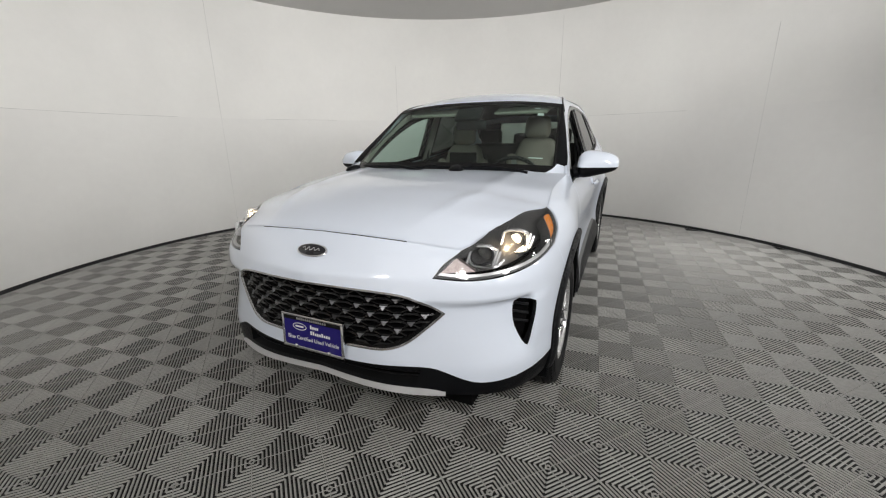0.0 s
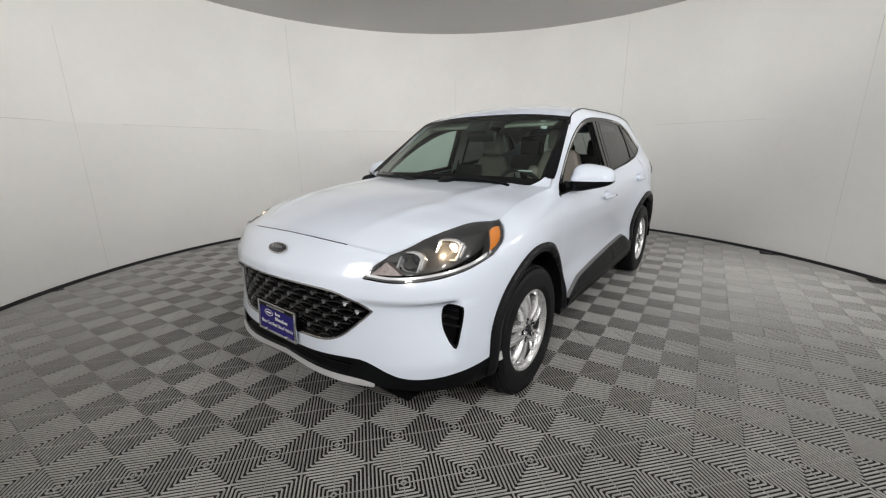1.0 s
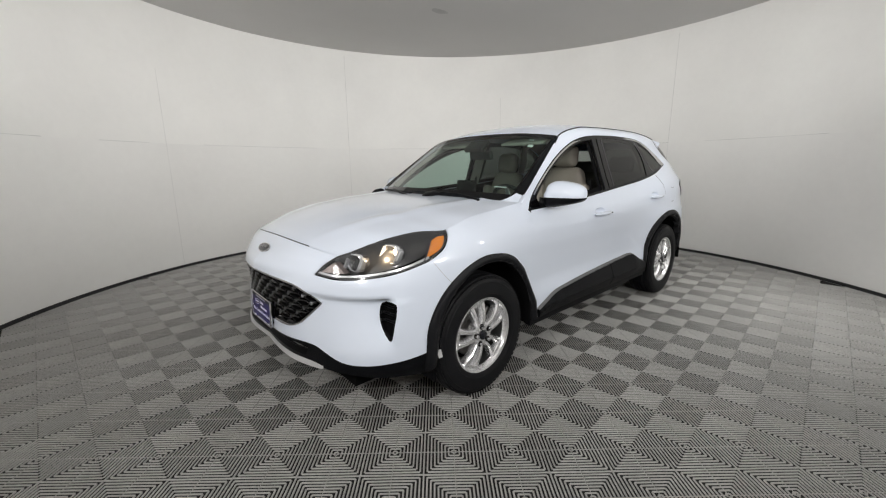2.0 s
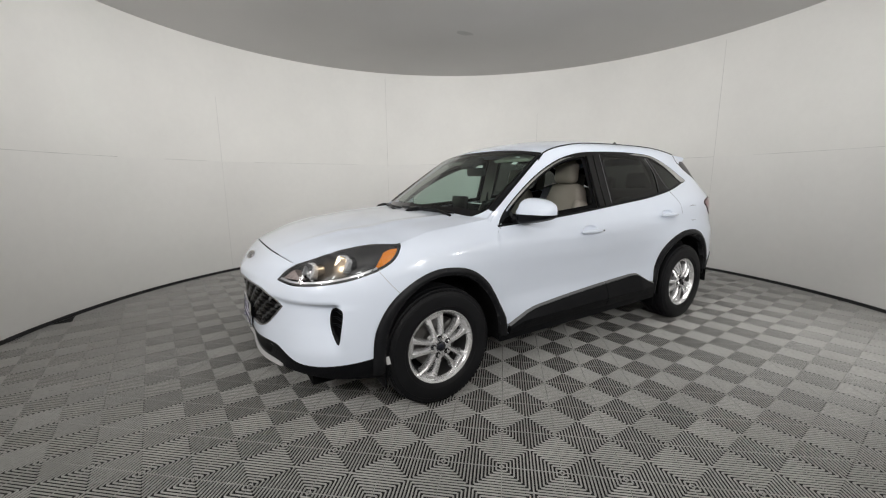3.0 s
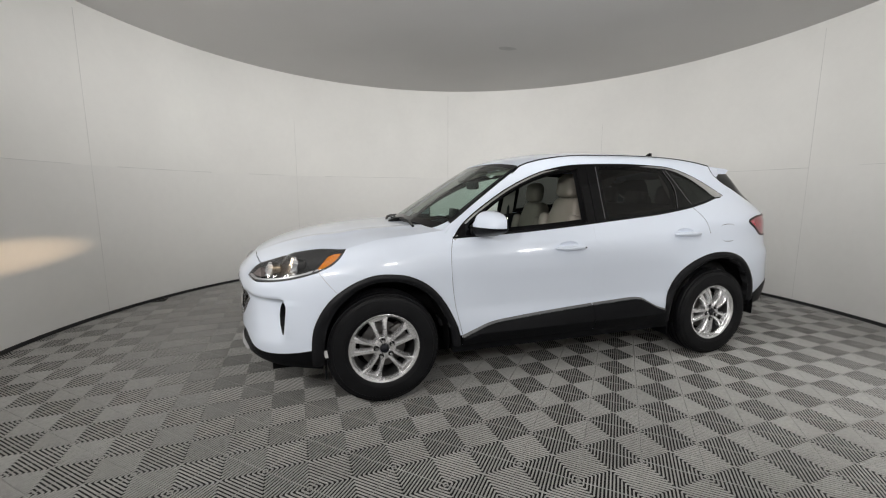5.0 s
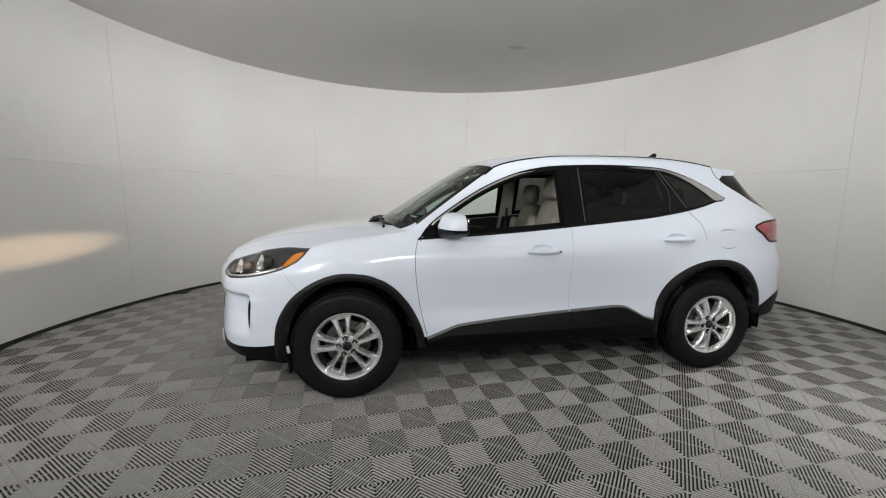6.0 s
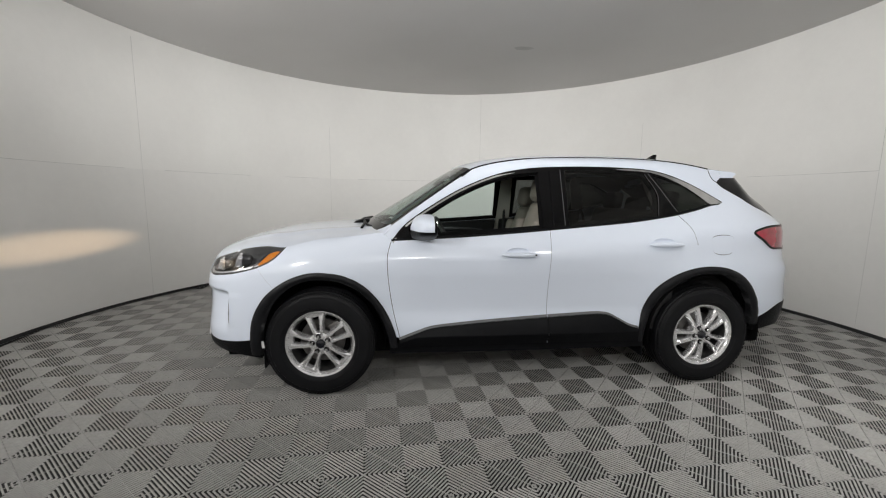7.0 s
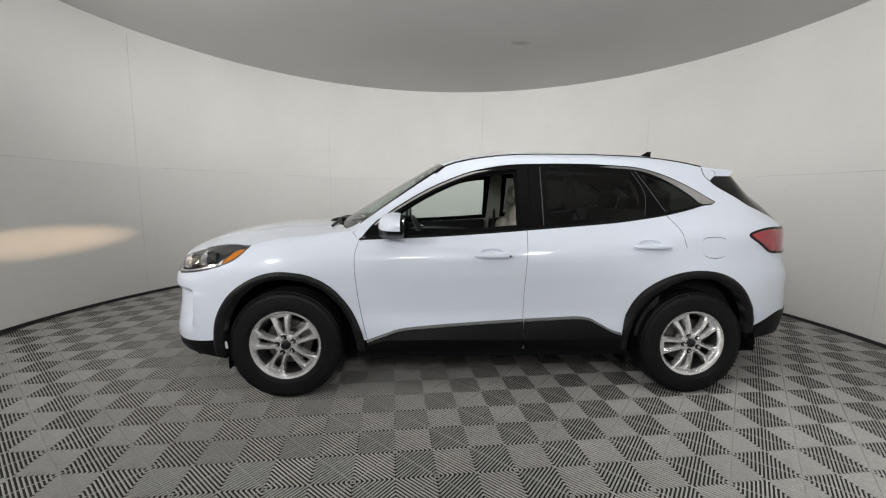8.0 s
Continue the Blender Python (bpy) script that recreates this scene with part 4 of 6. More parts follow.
for cl in (CL_F, CL_R):
    t, e = X(cl), (cl[-1][0], 0.335)
    lo = offset_line(t, 0.011)

    def ledge(u, v, t=t):
        """The cladding swells to a soft ridge and tucks in towards the sill."""
        us = [p[0] for p in t]
        k = float(np.interp(u, us if us[0] < us[-1] else us[::-1], [p[1] for p in (t if us[0] < us[-1] else t[::-1])]))
        knee = min(0.405, k - 0.035)
        fade = min(1.0, 0.25 + 4.0 * min(abs(u - so(0.838)), abs(u - so(-0.852))))
        h = min(max((k - 0.011 - v) / (k - 0.011 - knee), 0), 1) if v > knee else 1 - 1.35 * min((knee - v) / (knee - 0.335), 1.1)
        return skin_at(u, v, 0.022 + 0.024 * h * fade)[0]
    panel("door_cladding", [outline(lo, [lo[-1], (so(cl[-1][0]), 0.335)], [(so(cl[-1][0]), 0.335), (so(cl[0][0]), 0.335)], [(so(cl[0][0]), 0.335), lo[0]], step=0.025)] if lo[2][1] < t[2][1] else
          [outline(offset_line(t, 0.011, -1), [offset_line(t, 0.011, -1)[-1], (so(cl[-1][0]), 0.335)], [(so(cl[-1][0]), 0.335), (so(cl[0][0]), 0.335)], [(so(cl[0][0]), 0.335), offset_line(t, 0.011, -1)[0]], step=0.025)],
          loft(ledge, Vector((0, 1, 0.2))), PLASTIC, car, step=0.014, rim=0.03, both=True)
    lw = offset_line(t, 0.014, 1 if lo[2][1] < t[2][1] else -1)

    def slope(u, v, t=t, lw=lw):
        k = float(np.interp(u, [p[0] for p in t], [p[1] for p in t]))
        h = min(max((k - v) / 0.012, 0), 1)
        return skin_at(u, v, 0.002 + 0.021 * h)[0]
    panel("cladding_edge", [outline(t, [t[-1], lw[-1]], lw[::-1], [lw[0], t[0]], step=0.02)], loft(slope, Vector((0, 1, 0.6))), GREY_EDGE, car, step=0.006, rim=0.004, both=True, label="grey upper edge of the black door cladding")
panel("sill", [outline(X([(0.90, 0.338), (0, 0.338), (-0.90, 0.338)]), X([(-0.90, 0.338), (-0.90, 0.285)]), X([(-0.90, 0.285), (0, 0.278), (0.90, 0.285)]), X([(0.90, 0.285), (0.90, 0.338)]))], skin(-0.006), PLASTIC, car, step=0.05, rim=0.05, both=True)
panel("rear_valance", [outline([(so(-1.755), 0.475), (so(-1.86), 0.515), (so(-2.0), 0.572), (so(-2.2, 0.6), 0.566), (S_END, 0.566)], [(S_END, 0.566), (S_END, 0.36)], [(S_END, 0.36), (so(-2.0), 0.40), (so(-1.86), 0.395), (so(-1.75), 0.385)], [(so(-1.75), 0.385), (so(-1.755), 0.475)])], skin(0.004), PLASTIC, car, step=0.04, rim=0.03, both=True)

tl = outline(TAIL)
panel("lamp_bezel", [drawn_in(tl, -0.007), drawn_in(tl, 0.007)], skin(0.006), GLOSS_BLACK, car, step=0.03, rim=0.008, both=True)
# ---- tail: rear window, spoiler ----
rear = outline([(so(-1.598), 1.500), (so(-1.545), 1.464), (so(-1.72), 1.356), (so(-1.80), 1.308), (so(-2.005), 1.238), (so(-2.13, 0.66), 1.163)], [(so(-2.13, 0.66), 1.163), (S_END, 1.125)], [(S_END, 1.125), (S_END, 1.53)], [(S_END, 1.53), (so(-1.598), 1.500)])
pane = outline([(so(-2.14, 0.70), 1.49), (so(-2.20, 0.64), 1.21)], [(so(-2.20, 0.64), 1.21), (S_END - 0.001, 1.17)], [(S_END - 0.001, 1.17), (S_END - 0.001, 1.50)], [(S_END - 0.001, 1.50), (so(-2.14, 0.70), 1.49)])
panel("rear_window", [rear, pane], skin(-0.004), GLOSS_BLACK, car, step=0.05, rim=0.01, both=True, label="gloss black rear window border and side fin")
panel("rear_pane", [pane], skin(-0.006), GLASS_REAR, car, step=0.06, rim=0.001, both=True, label="grey tinted rear glass")
bm = bmesh.new()
rows = []
for i in range(25):
    v = -1 + i / 12
    y = 0.605 * v
    zr = roof_place(0.96, v * 0.97).z
    tip = -1.735 - 0.05 * (1 - v * v)
    sec = [(-1.50, zr + 0.004), (-1.60, zr - 0.006), (-1.69, 1.548 + 0.03 * (1 - v * v)), (tip, 1.536 + 0.03 * (1 - v * v)), (tip + 0.012, 1.524 + 0.03 * (1 - v * v)), (-1.65, 1.485 + 0.02 * (1 - v * v) - 0.03 * v ** 6), (-1.55, 1.48 - 0.03 * v ** 6)]
    rows.append([bm.verts.new((x, y, z)) for x, z in sec])
for p, q in zip(rows, rows[1:]):
    for j in range(len(p) - 1):
        bm.faces.new((p[j], q[j], q[j + 1], p[j + 1]))
bm.faces.new(rows[0]), bm.faces.new(rows[-1][::-1])
part("spoiler", bm, PAINT, car)
for sgn in (1, -1):
    bm = bmesh.new()
    tube(bm, [Vector((p.x, p.y * sgn, p.z)) for p in [skin_at(*q)[0] for q in run(X([(-1.500, 1.556), (-1.497, 1.518), (-1.510, 1.486), (-1.543, 1.462)]), 0.02)]], 0.0026, 6)
    part("spoiler_joint", bm, DARK, car)
bm = bmesh.new()
rows = []
for i in range(9):
    t = i / 8
    w = 0.030 * (1 - t) ** 0.7 + 0.002
    x0, x1 = -1.31 - 0.13 * t, -1.47 - 0.005 * t
    z = 1.655 + 0.078 * t
    rows.append([bm.verts.new(((x0 + x1) / 2 + (x0 - x1) / 2 * math.cos(a), w * math.sin(a), z)) for a in [6.2832 * k / 12 for k in range(12)]])
for p, q in zip(rows, rows[1:]):
    for k in range(12):
        bm.faces.new((p[k], p[(k + 1) % 12], q[(k + 1) % 12], q[k]))
bm.faces.new(rows[-1])
part("aerial_fin", bm, GLOSS_BLACK, car, "dark fin aerial on the roof")
for sgn in (1, -1):
    bm = bmesh.new()
    tube(bm, [Vector((p.x, p.y * sgn, p.z - 0.0005)) for p in [skin_at(*q)[0] for q in run(X([(0.40, 1.478)] + ROOF_EDGE[:-1]), 0.06)]], 0.0055, 8)
    part("roof_ditch_strip", bm, PLASTIC, car)

# ---- cowl, wipers ----
def cushion_shape(sx, sy, sz, m):
    """A soft flattened lump."""
    bm = bmesh.new()
    bmesh.ops.create_uvsphere(bm, u_segments=18, v_segments=12, radius=1.0)
    for v in bm.verts:
        p = [math.copysign(abs(c) ** 0.75, c) for c in v.co]
        v.co = Vector((p[0] * sx / 2 * (1 - 0.2 * p[2]), p[1] * sy / 2, p[2] * sz / 2))
    bmesh.ops.transform(bm, matrix=m, verts=bm.verts)
    return bm

bm = bmesh.new()
rows = []
for i in range(41):
    v = -1 + i / 20
    a = abs(v)
    hx = 1.125 - 0.170 * a ** 2.2
    b = screen_place(0.03, v)
    rows.append([bm.verts.new(c) for c in ((hx + 0.02, 0.755 * v, 1.075), (hx - 0.02, 0.75 * v, 1.088), (b.x + 0.01, b.y, b.z - 0.012), (b.x - 0.03, b.y, b.z - 0.01))])
for p, q in zip(rows, rows[1:]):
    for j in range(3):
        bm.faces.new((p[j], q[j], q[j + 1], p[j + 1]))
part("cowl", bm, PLASTIC, car)
for y0, y1, pv in ((0.56, -0.06, 0.60), (-0.06, -0.62, -0.02)):
    bm = bmesh.new()
    pts = []
    for k in range(9):
        v = (y0 + (y1 - y0) * k / 8) / 0.735
        p = screen_place(0.012 + 0.022 * k / 8, v)
        pts.append(p + Vector((0.014, 0, 0.011)))
    tube(bm, pts, [0.009] * 8 + [0.005], 6)
    w = part("wiper", bm, PLASTIC, car)
    bm = bmesh.new()
    m = pts[4]
    tube(bm, [Vector((pts[0].x + 0.06, pv, 1.112)), Vector((pts[1].x + 0.03, (pv + m.y) / 2, 1.135)), m + Vector((0, 0, 0.008))], 0.010, 6)
    part("wiper_arm", bm, PLASTIC, w)
    if pv < 0.5:
        root = cushion_shape(0.150, 0.090, 0.052, pose(1.145, 0.17, 1.123, 0, 10, 12))
        part("wiper_root", root, PLASTIC, w, "black cap over the wiper pivot")

part("cowl_corner", cushion_shape(0.11, 0.075, 0.042, pose(1.025, -0.700, 1.108, 0, 14, -28)), PLASTIC, car)

# a small white tag on the liner before the front wheel
part("paper_tag", rounded_box(0.022, 0.003, 0.046, 0.001, 1, pose(1.712, 0.907, 0.376, 0, 12, -25)), material("white_tag", (0.6, 0.6, 0.6), 0.6), car, "small white paper tag")

# ---- mirrors ----
for sgn in (1, -1):
    base = new("door_mirror")
    base.parent = car

    def shell(z0, z1, grow, x0=0.0, x1=1.0):
        bm = bmesh.new()
        bmesh.ops.create_uvsphere(bm, u_segments=32, v_segments=20, radius=1.0)
        for v in bm.verts:
            x, y, z = v.co
            s = lambda t, p: math.copysign(abs(t) ** p, t)
            x, y, z = s(x, 0.85 if z > 0 else 0.55), s(y, 0.72 if z > 0 else 0.5), s(z, 0.78 if z > 0 else 0.42)
            x = x if x > 0 else -0.72 * abs(x) ** 0.5
            taper = 1 - 0.30 * y
            v.co = Vector((0.655 + 0.086 * grow * x * (1 - 0.25 * y) - 0.018 * y, sgn * (0.952 + 0.122 * grow * y), 1.144 + 0.076 * grow * z * taper + 0.006 * y))
        bmesh.ops.bisect_plane(bm, geom=bm.verts[:] + bm.edges[:] + bm.faces[:], plane_co=(0, 0, z0), plane_no=(0, 0, -1), clear_outer=True)
        bmesh.ops.bisect_plane(bm, geom=bm.verts[:] + bm.edges[:] + bm.faces[:], plane_co=(0, 0, z1), plane_no=(0, 0, 1), clear_outer=True)
        bmesh.ops.bisect_plane(bm, geom=bm.verts[:] + bm.edges[:] + bm.faces[:], plane_co=(x0, 0, 0), plane_no=(-1, 0, 0), clear_outer=True)
        bmesh.ops.bisect_plane(bm, geom=bm.verts[:] + bm.edges[:] + bm.faces[:], plane_co=(x1, 0, 0), plane_no=(1, 0, 0), clear_outer=True)
        return bm
    part("mirror_cap", shell(1.121, 1.4, 1.0, 0.616), PAINT, base, "white mirror cap")
    part("mirror_bezel", shell(1.117, 1.4, 0.985, 0.0, 0.618), PLASTIC, base, "black rim round the mirror glass")
    part("mirror_foot", shell(1.0, 1.119, 0.99), PLASTIC, base, "black lower half of the mirror")
    bm = rounded_box(0.012, 0.175, 0.090, 0.005, 2, pose(0.600, sgn * 0.952, 1.144))
    part("mirror_glass", bm, CHROME, base)
    bm = bmesh.new()
    tube(bm, [(0.735, sgn * 0.80, 1.085), (0.70, sgn * 0.85, 1.082), (0.68, sgn * 0.90, 1.088)], [0.035, 0.028, 0.03], 10)
    part("mirror_arm", bm, PLASTIC, base)

# ---- door handles ----
def handle(x0, x1, z, sgn):
    bm = bmesh.new()
    pts, rad = [], []
    for k in range(13):
        t = k / 12
        x = x0 + (x1 - x0) * t
        y = skin_at(so(x), z)[0].y + 0.012 + 0.022 * math.sin(math.pi * min(max(t, 0.04), 0.96)) ** 0.5
        pts.append((x, sgn * y, z))
        rad.append(0.015 * (0.35 + 0.65 * math.sin(math.pi * t) ** 0.3) if 0 < t < 1 else 0.006)
    tube(bm, pts, rad, 10)
    return bm


for sgn in (1, -1):
    for x0, x1, z in ((0.150, -0.095, 0.957), (-0.890, -1.135, 1.024)):
        h = part("door_handle", handle(x0, x1, z, sgn), PAINT, car, "white door handle")
        mx, mz = CUPS[0] if x0 > 0 else CUPS[1]

        def dent(u, v, mx=mx, mz=mz):
            r2 = ((u - so(mx)) / 0.078) ** 2 + ((v - mz) / 0.028) ** 2
            return skin_at(u, v, -0.020 * max(0.0, 1 - r2) ** 0.6)[0]
        cf = loft(dent, Vector((0, 1, 0)))
        panel("handle_cup", [ellipse(mx, mz)], cf if sgn > 0 else flipped(cf), PAINT, h, step=0.012, rim=0.001)
bm = bmesh.new()
bmesh.ops.create_cone(bm, cap_ends=True, segments=16, radius1=0.006, radius2=0.006, depth=0.003, matrix=pose(-0.075, skin_at(so(-0.075), 0.958)[0].y + 0.040, 0.958, 90))
part("key_hole", bm, DARK, car)

# ---- under the car ----
bm = bmesh.new()
box(bm, -2.05, 2.05, -0.62, 0.62, 0.20, 0.42)
box(bm, -0.80, 0.80, -0.78, 0.78, 0.26, 0.42)
box(bm, 0.98, 2.05, -0.60, 0.60, 0.42, 0.86)
part("underbody", bm, DARK, car, smooth=False)
for cx in (1.355, -1.355):
    for sgn in (1, -1):
        bm = bmesh.new()
        lathe(bm, [(0.425, 0.575), (0.43, 0.66), (0.425, 0.90)], 40, a0=-8, a1=188)
        for v in bm.verts:
            v.co = Vector((v.co.x + cx, v.co.y * sgn, v.co.z + 0.375))
        wl = bmesh.ops.create_cube(bm, size=1)["verts"]
        for v in wl:
            v.co = Vector((cx + v.co.x * 0.86, sgn * (0.575 + v.co.y * 0.01), 0.55 + v.co.z * 0.62))
        part("wheel_liner", bm, DARK, car)
for cx, z in ((1.715, 0.265), (-0.905, 0.275)):
    bm = rounded_box(0.012, 0.17, 0.13, 0.004, 1, pose(cx, 0.79, z))
    part("mud_flap", bm, PLASTIC, car)

# ---- wheels ----
def wheel(cx, cy, sgn, turn):
    """A tyre on a silver wheel of five pairs of spokes; the outer face looks to +y before it is turned."""
    w = new("wheel")
    w.parent = car
    w["label"] = "silver alloy wheel with five pairs of spokes"
    R, rim = 0.362, 0.222
    bm = bmesh.new()
    prof = [(rim - 0.006, -0.095), (rim + 0.012, -0.106), (0.26, -0.114), (0.31, -0.113), (0.335, -0.104), (0.347, -0.09)]
    tread = []
    for y0, y1 in ((-0.088, -0.058), (-0.050, -0.018), (-0.010, 0.010), (0.018, 0.050), (0.058, 0.088)):
        Ra, Rb = R - 0.9 * y0 * y0, R - 0.9 * y1 * y1
        tread += [(0.350, y0), (Ra, y0 + 0.001), (Rb, y1 - 0.001), (0.350, y1)]
    prof += tread + [(0.349, 0.089), (0.341, 0.098), (0.328, 0.107), (0.318, 0.1085), (0.316, 0.1115), (0.300, 0.1135), (0.270, 0.1140), (0.252, 0.1128), (0.250, 0.1100), (0.240, 0.1085), (rim + 0.010, 0.105), (rim - 0.006, 0.094)]
    lathe(bm, prof, 96)
    tyre = part("tyre", bm, RUBBER, w, "black rubber tyre", sharp=30)
    bm = bmesh.new()
    for k in range(72):
        for side in (-1, 1):
            a = 2 * math.pi * (k + (0.5 if side > 0 else 0)) / 72
            m = Matrix.Rotation(-a, 4, "Y") @ Matrix.Translation((0.3445, side * 0.0925, 0))
            box(bm, -0.006, 0.0012, -0.014, 0.010, -0.0105, 0.0105, m)
    part("tread", bm, RUBBER, w, smooth=False)["kind"] = "stuff"
    bm = bmesh.new()
    lathe(bm, [(rim - 0.004, -0.10), (rim - 0.012, -0.09), (rim - 0.03, -0.06), (rim - 0.03, 0.04), (rim - 0.020, 0.078), (rim - 0.014, 0.088), (rim - 0.010, 0.096), (rim + 0.002, 0.101), (rim + 0.008, 0.099), (rim + 0.006, 0.090)], 96)
    part("rim", bm, ALLOY, w)
    bm = bmesh.new()
    lathe(bm, [(rim - 0.034, -0.07), (rim - 0.034, 0.045), (rim - 0.024, 0.070)], 64)
    part("rim_barrel", bm, bpy.data.materials.get("barrel_grey") or material("barrel_grey", (0.03, 0.03, 0.03), 0.5, metal=0.3), w)
    for p in range(5):
        for s in (-1, 1):
            bm = bmesh.new()
            base = 72 * p + turn
            secs = []
            for k in range(9):
                t = k / 8
                r = 0.050 + (rim - 0.016 - 0.050) * t
                off = s * (0.0190 + 0.023 * t + 0.004 * t * t)
                half = 0.0102 + 0.0145 * t ** 3.5 + 0.003 * (1 - t) ** 2
                y = 0.083 + 0.016 * math.sin(math.pi * min(1, 0.15 + 0.85 * t)) - 0.004 * t
                a = radians(base) + math.asin(max(-0.99, min(0.99, off / r)))
                er, et = Vector((math.cos(a), 0, math.sin(a))), Vector((-math.sin(a), 0, math.cos(a)))
                c = er * r
                secs.append([bm.verts.new(c + et * half * x + Vector((0, yy, 0))) for x, yy in ((-1.35, y - 0.045), (-1, y - 0.010), (-0.55, y), (0.55, y), (1, y - 0.010), (1.35, y - 0.045))])
            for a_, b_ in zip(secs, secs[1:]):
                for j in range(5):
                    bm.faces.new((a_[j], b_[j], b_[j + 1], a_[j + 1]))
                bm.faces.new((a_[5], b_[5], b_[0], a_[0]))
            part("spoke", bm, ALLOY, w, sharp=28)
        bm = bmesh.new()
        foot = []
        for k in range(9):
            f = -1 + k / 4
            a = radians(base) + f * 0.255
            er = Vector((math.cos(a), 0, math.sin(a)))
            inner = 0.180 + 0.012 * f * f
            foot.append([bm.verts.new(er * r + Vector((0, y, 0))) for r, y in ((inner - 0.004, 0.050), (inner, 0.078), (inner + 0.005, 0.085), (rim - 0.010, 0.085), (rim - 0.004, 0.050))])
        for a_, b_ in zip(foot, foot[1:]):
            for j in range(4):
                bm.faces.new((a_[j], b_[j], b_[j + 1], a_[j + 1]))
        part("spoke_bridge", bm, ALLOY, w, sharp=28)
    bm = bmesh.new()
    lathe(bm, [(0.0, 0.082), (0.030, 0.083), (0.034, 0.090), (0.060, 0.092), (0.074, 0.086), (0.080, 0.06), (0.078, 0.03)], 48)
    part("wheel_hub", bm, ALLOY, w, sharp=28)
    for p in range(5):
        a = radians(72 * p + turn)
        bm = bmesh.new()
        bmesh.ops.create_cone(bm, cap_ends=True, segments=6, radius1=0.0105, radius2=0.0095, depth=0.022, matrix=pose(0.054 * math.cos(a), 0.099, 0.054 * math.sin(a), -90))
        part("wheel_nut", bm, CHROME, w, sharp=20)
        bm = bmesh.new()
        lathe(bm, [(0.0105, 0.0925), (0.0165, 0.0930), (0.0175, 0.0900)], 16)
        for v in bm.verts:
            v.co.x, v.co.z = v.co.x + 0.054 * math.cos(a), v.co.z + 0.054 * math.sin(a)
        part("nut_seat", bm, DARK, w)
    bm = bmesh.new()
    lathe(bm, [(0.0, 0.103), (0.020, 0.1025), (0.027, 0.099), (0.029, 0.091)], 32)
    cap = part("centre_cap", bm, bpy.data.materials.get("cap_blue") or material("cap_blue", (0.004, 0.0046, 0.010), 0.2, coat=0.5), w, "dark blue centre cap")
    bm = bmesh.new()
    lathe(bm, [(0.06, -0.01), (0.148, -0.01), (0.15, 0.0), (0.148, 0.012), (0.09, 0.012), (0.08, 0.035), (0.06, 0.035)], 48)
    part("brake_disc", bm, STEEL, w)
    bm = rounded_box(0.075, 0.07, 0.14, 0.012, 2, pose(0.125 * math.cos(2.6), 0.005, 0.125 * math.sin(2.6), 0, -math.degrees(2.6)))
    part("brake_caliper", bm, STEEL, w)
    bm = bmesh.new()
    lathe(bm, [(0.0, -0.06), (rim - 0.03, -0.06)], 48)
    part("wheel_back", bm, DARK, w)
    w.matrix_basis = pose(cx, cy, R, 0, 0, 0 if sgn > 0 else 180)
    return w


wheel(1.355, 0.788, 1, 7)
wheel(-1.355, 0.788, 1, 65)
wheel(1.355, -0.788, -1, 12)
wheel(-1.355, -0.788, -1, 50)

# ---- headlamps ----
HL_LOOP = outline(HL_TOP, HL_FRONT, HL_LOW, step=0.02)
AMBER = material("amber_lens", (0.78, 0.24, 0.012), 0.2, coat=1.0, vary=0.12, scale=60)
LAMP_DARK = material("lamp_housing", (0.03, 0.03, 0.031), 0.4, vary=0.2, scale=20, coat=0.4)
REFLECTOR = material("lamp_reflector", (0.72, 0.72, 0.73), 0.14, metal=1.0)
PROJECTOR = material("projector_glass", (0.03, 0.032, 0.036), 0.05, coat=1.0)
GUIDE = material("frosted_guide", (0.80, 0.81, 0.83), 0.16, metal=0.7)
LED = glowing("lit_bulb", (1.0, 0.86, 0.66), 6.0)


def deep(u, v):
    return skin_at(u, v, -0.075)[0]


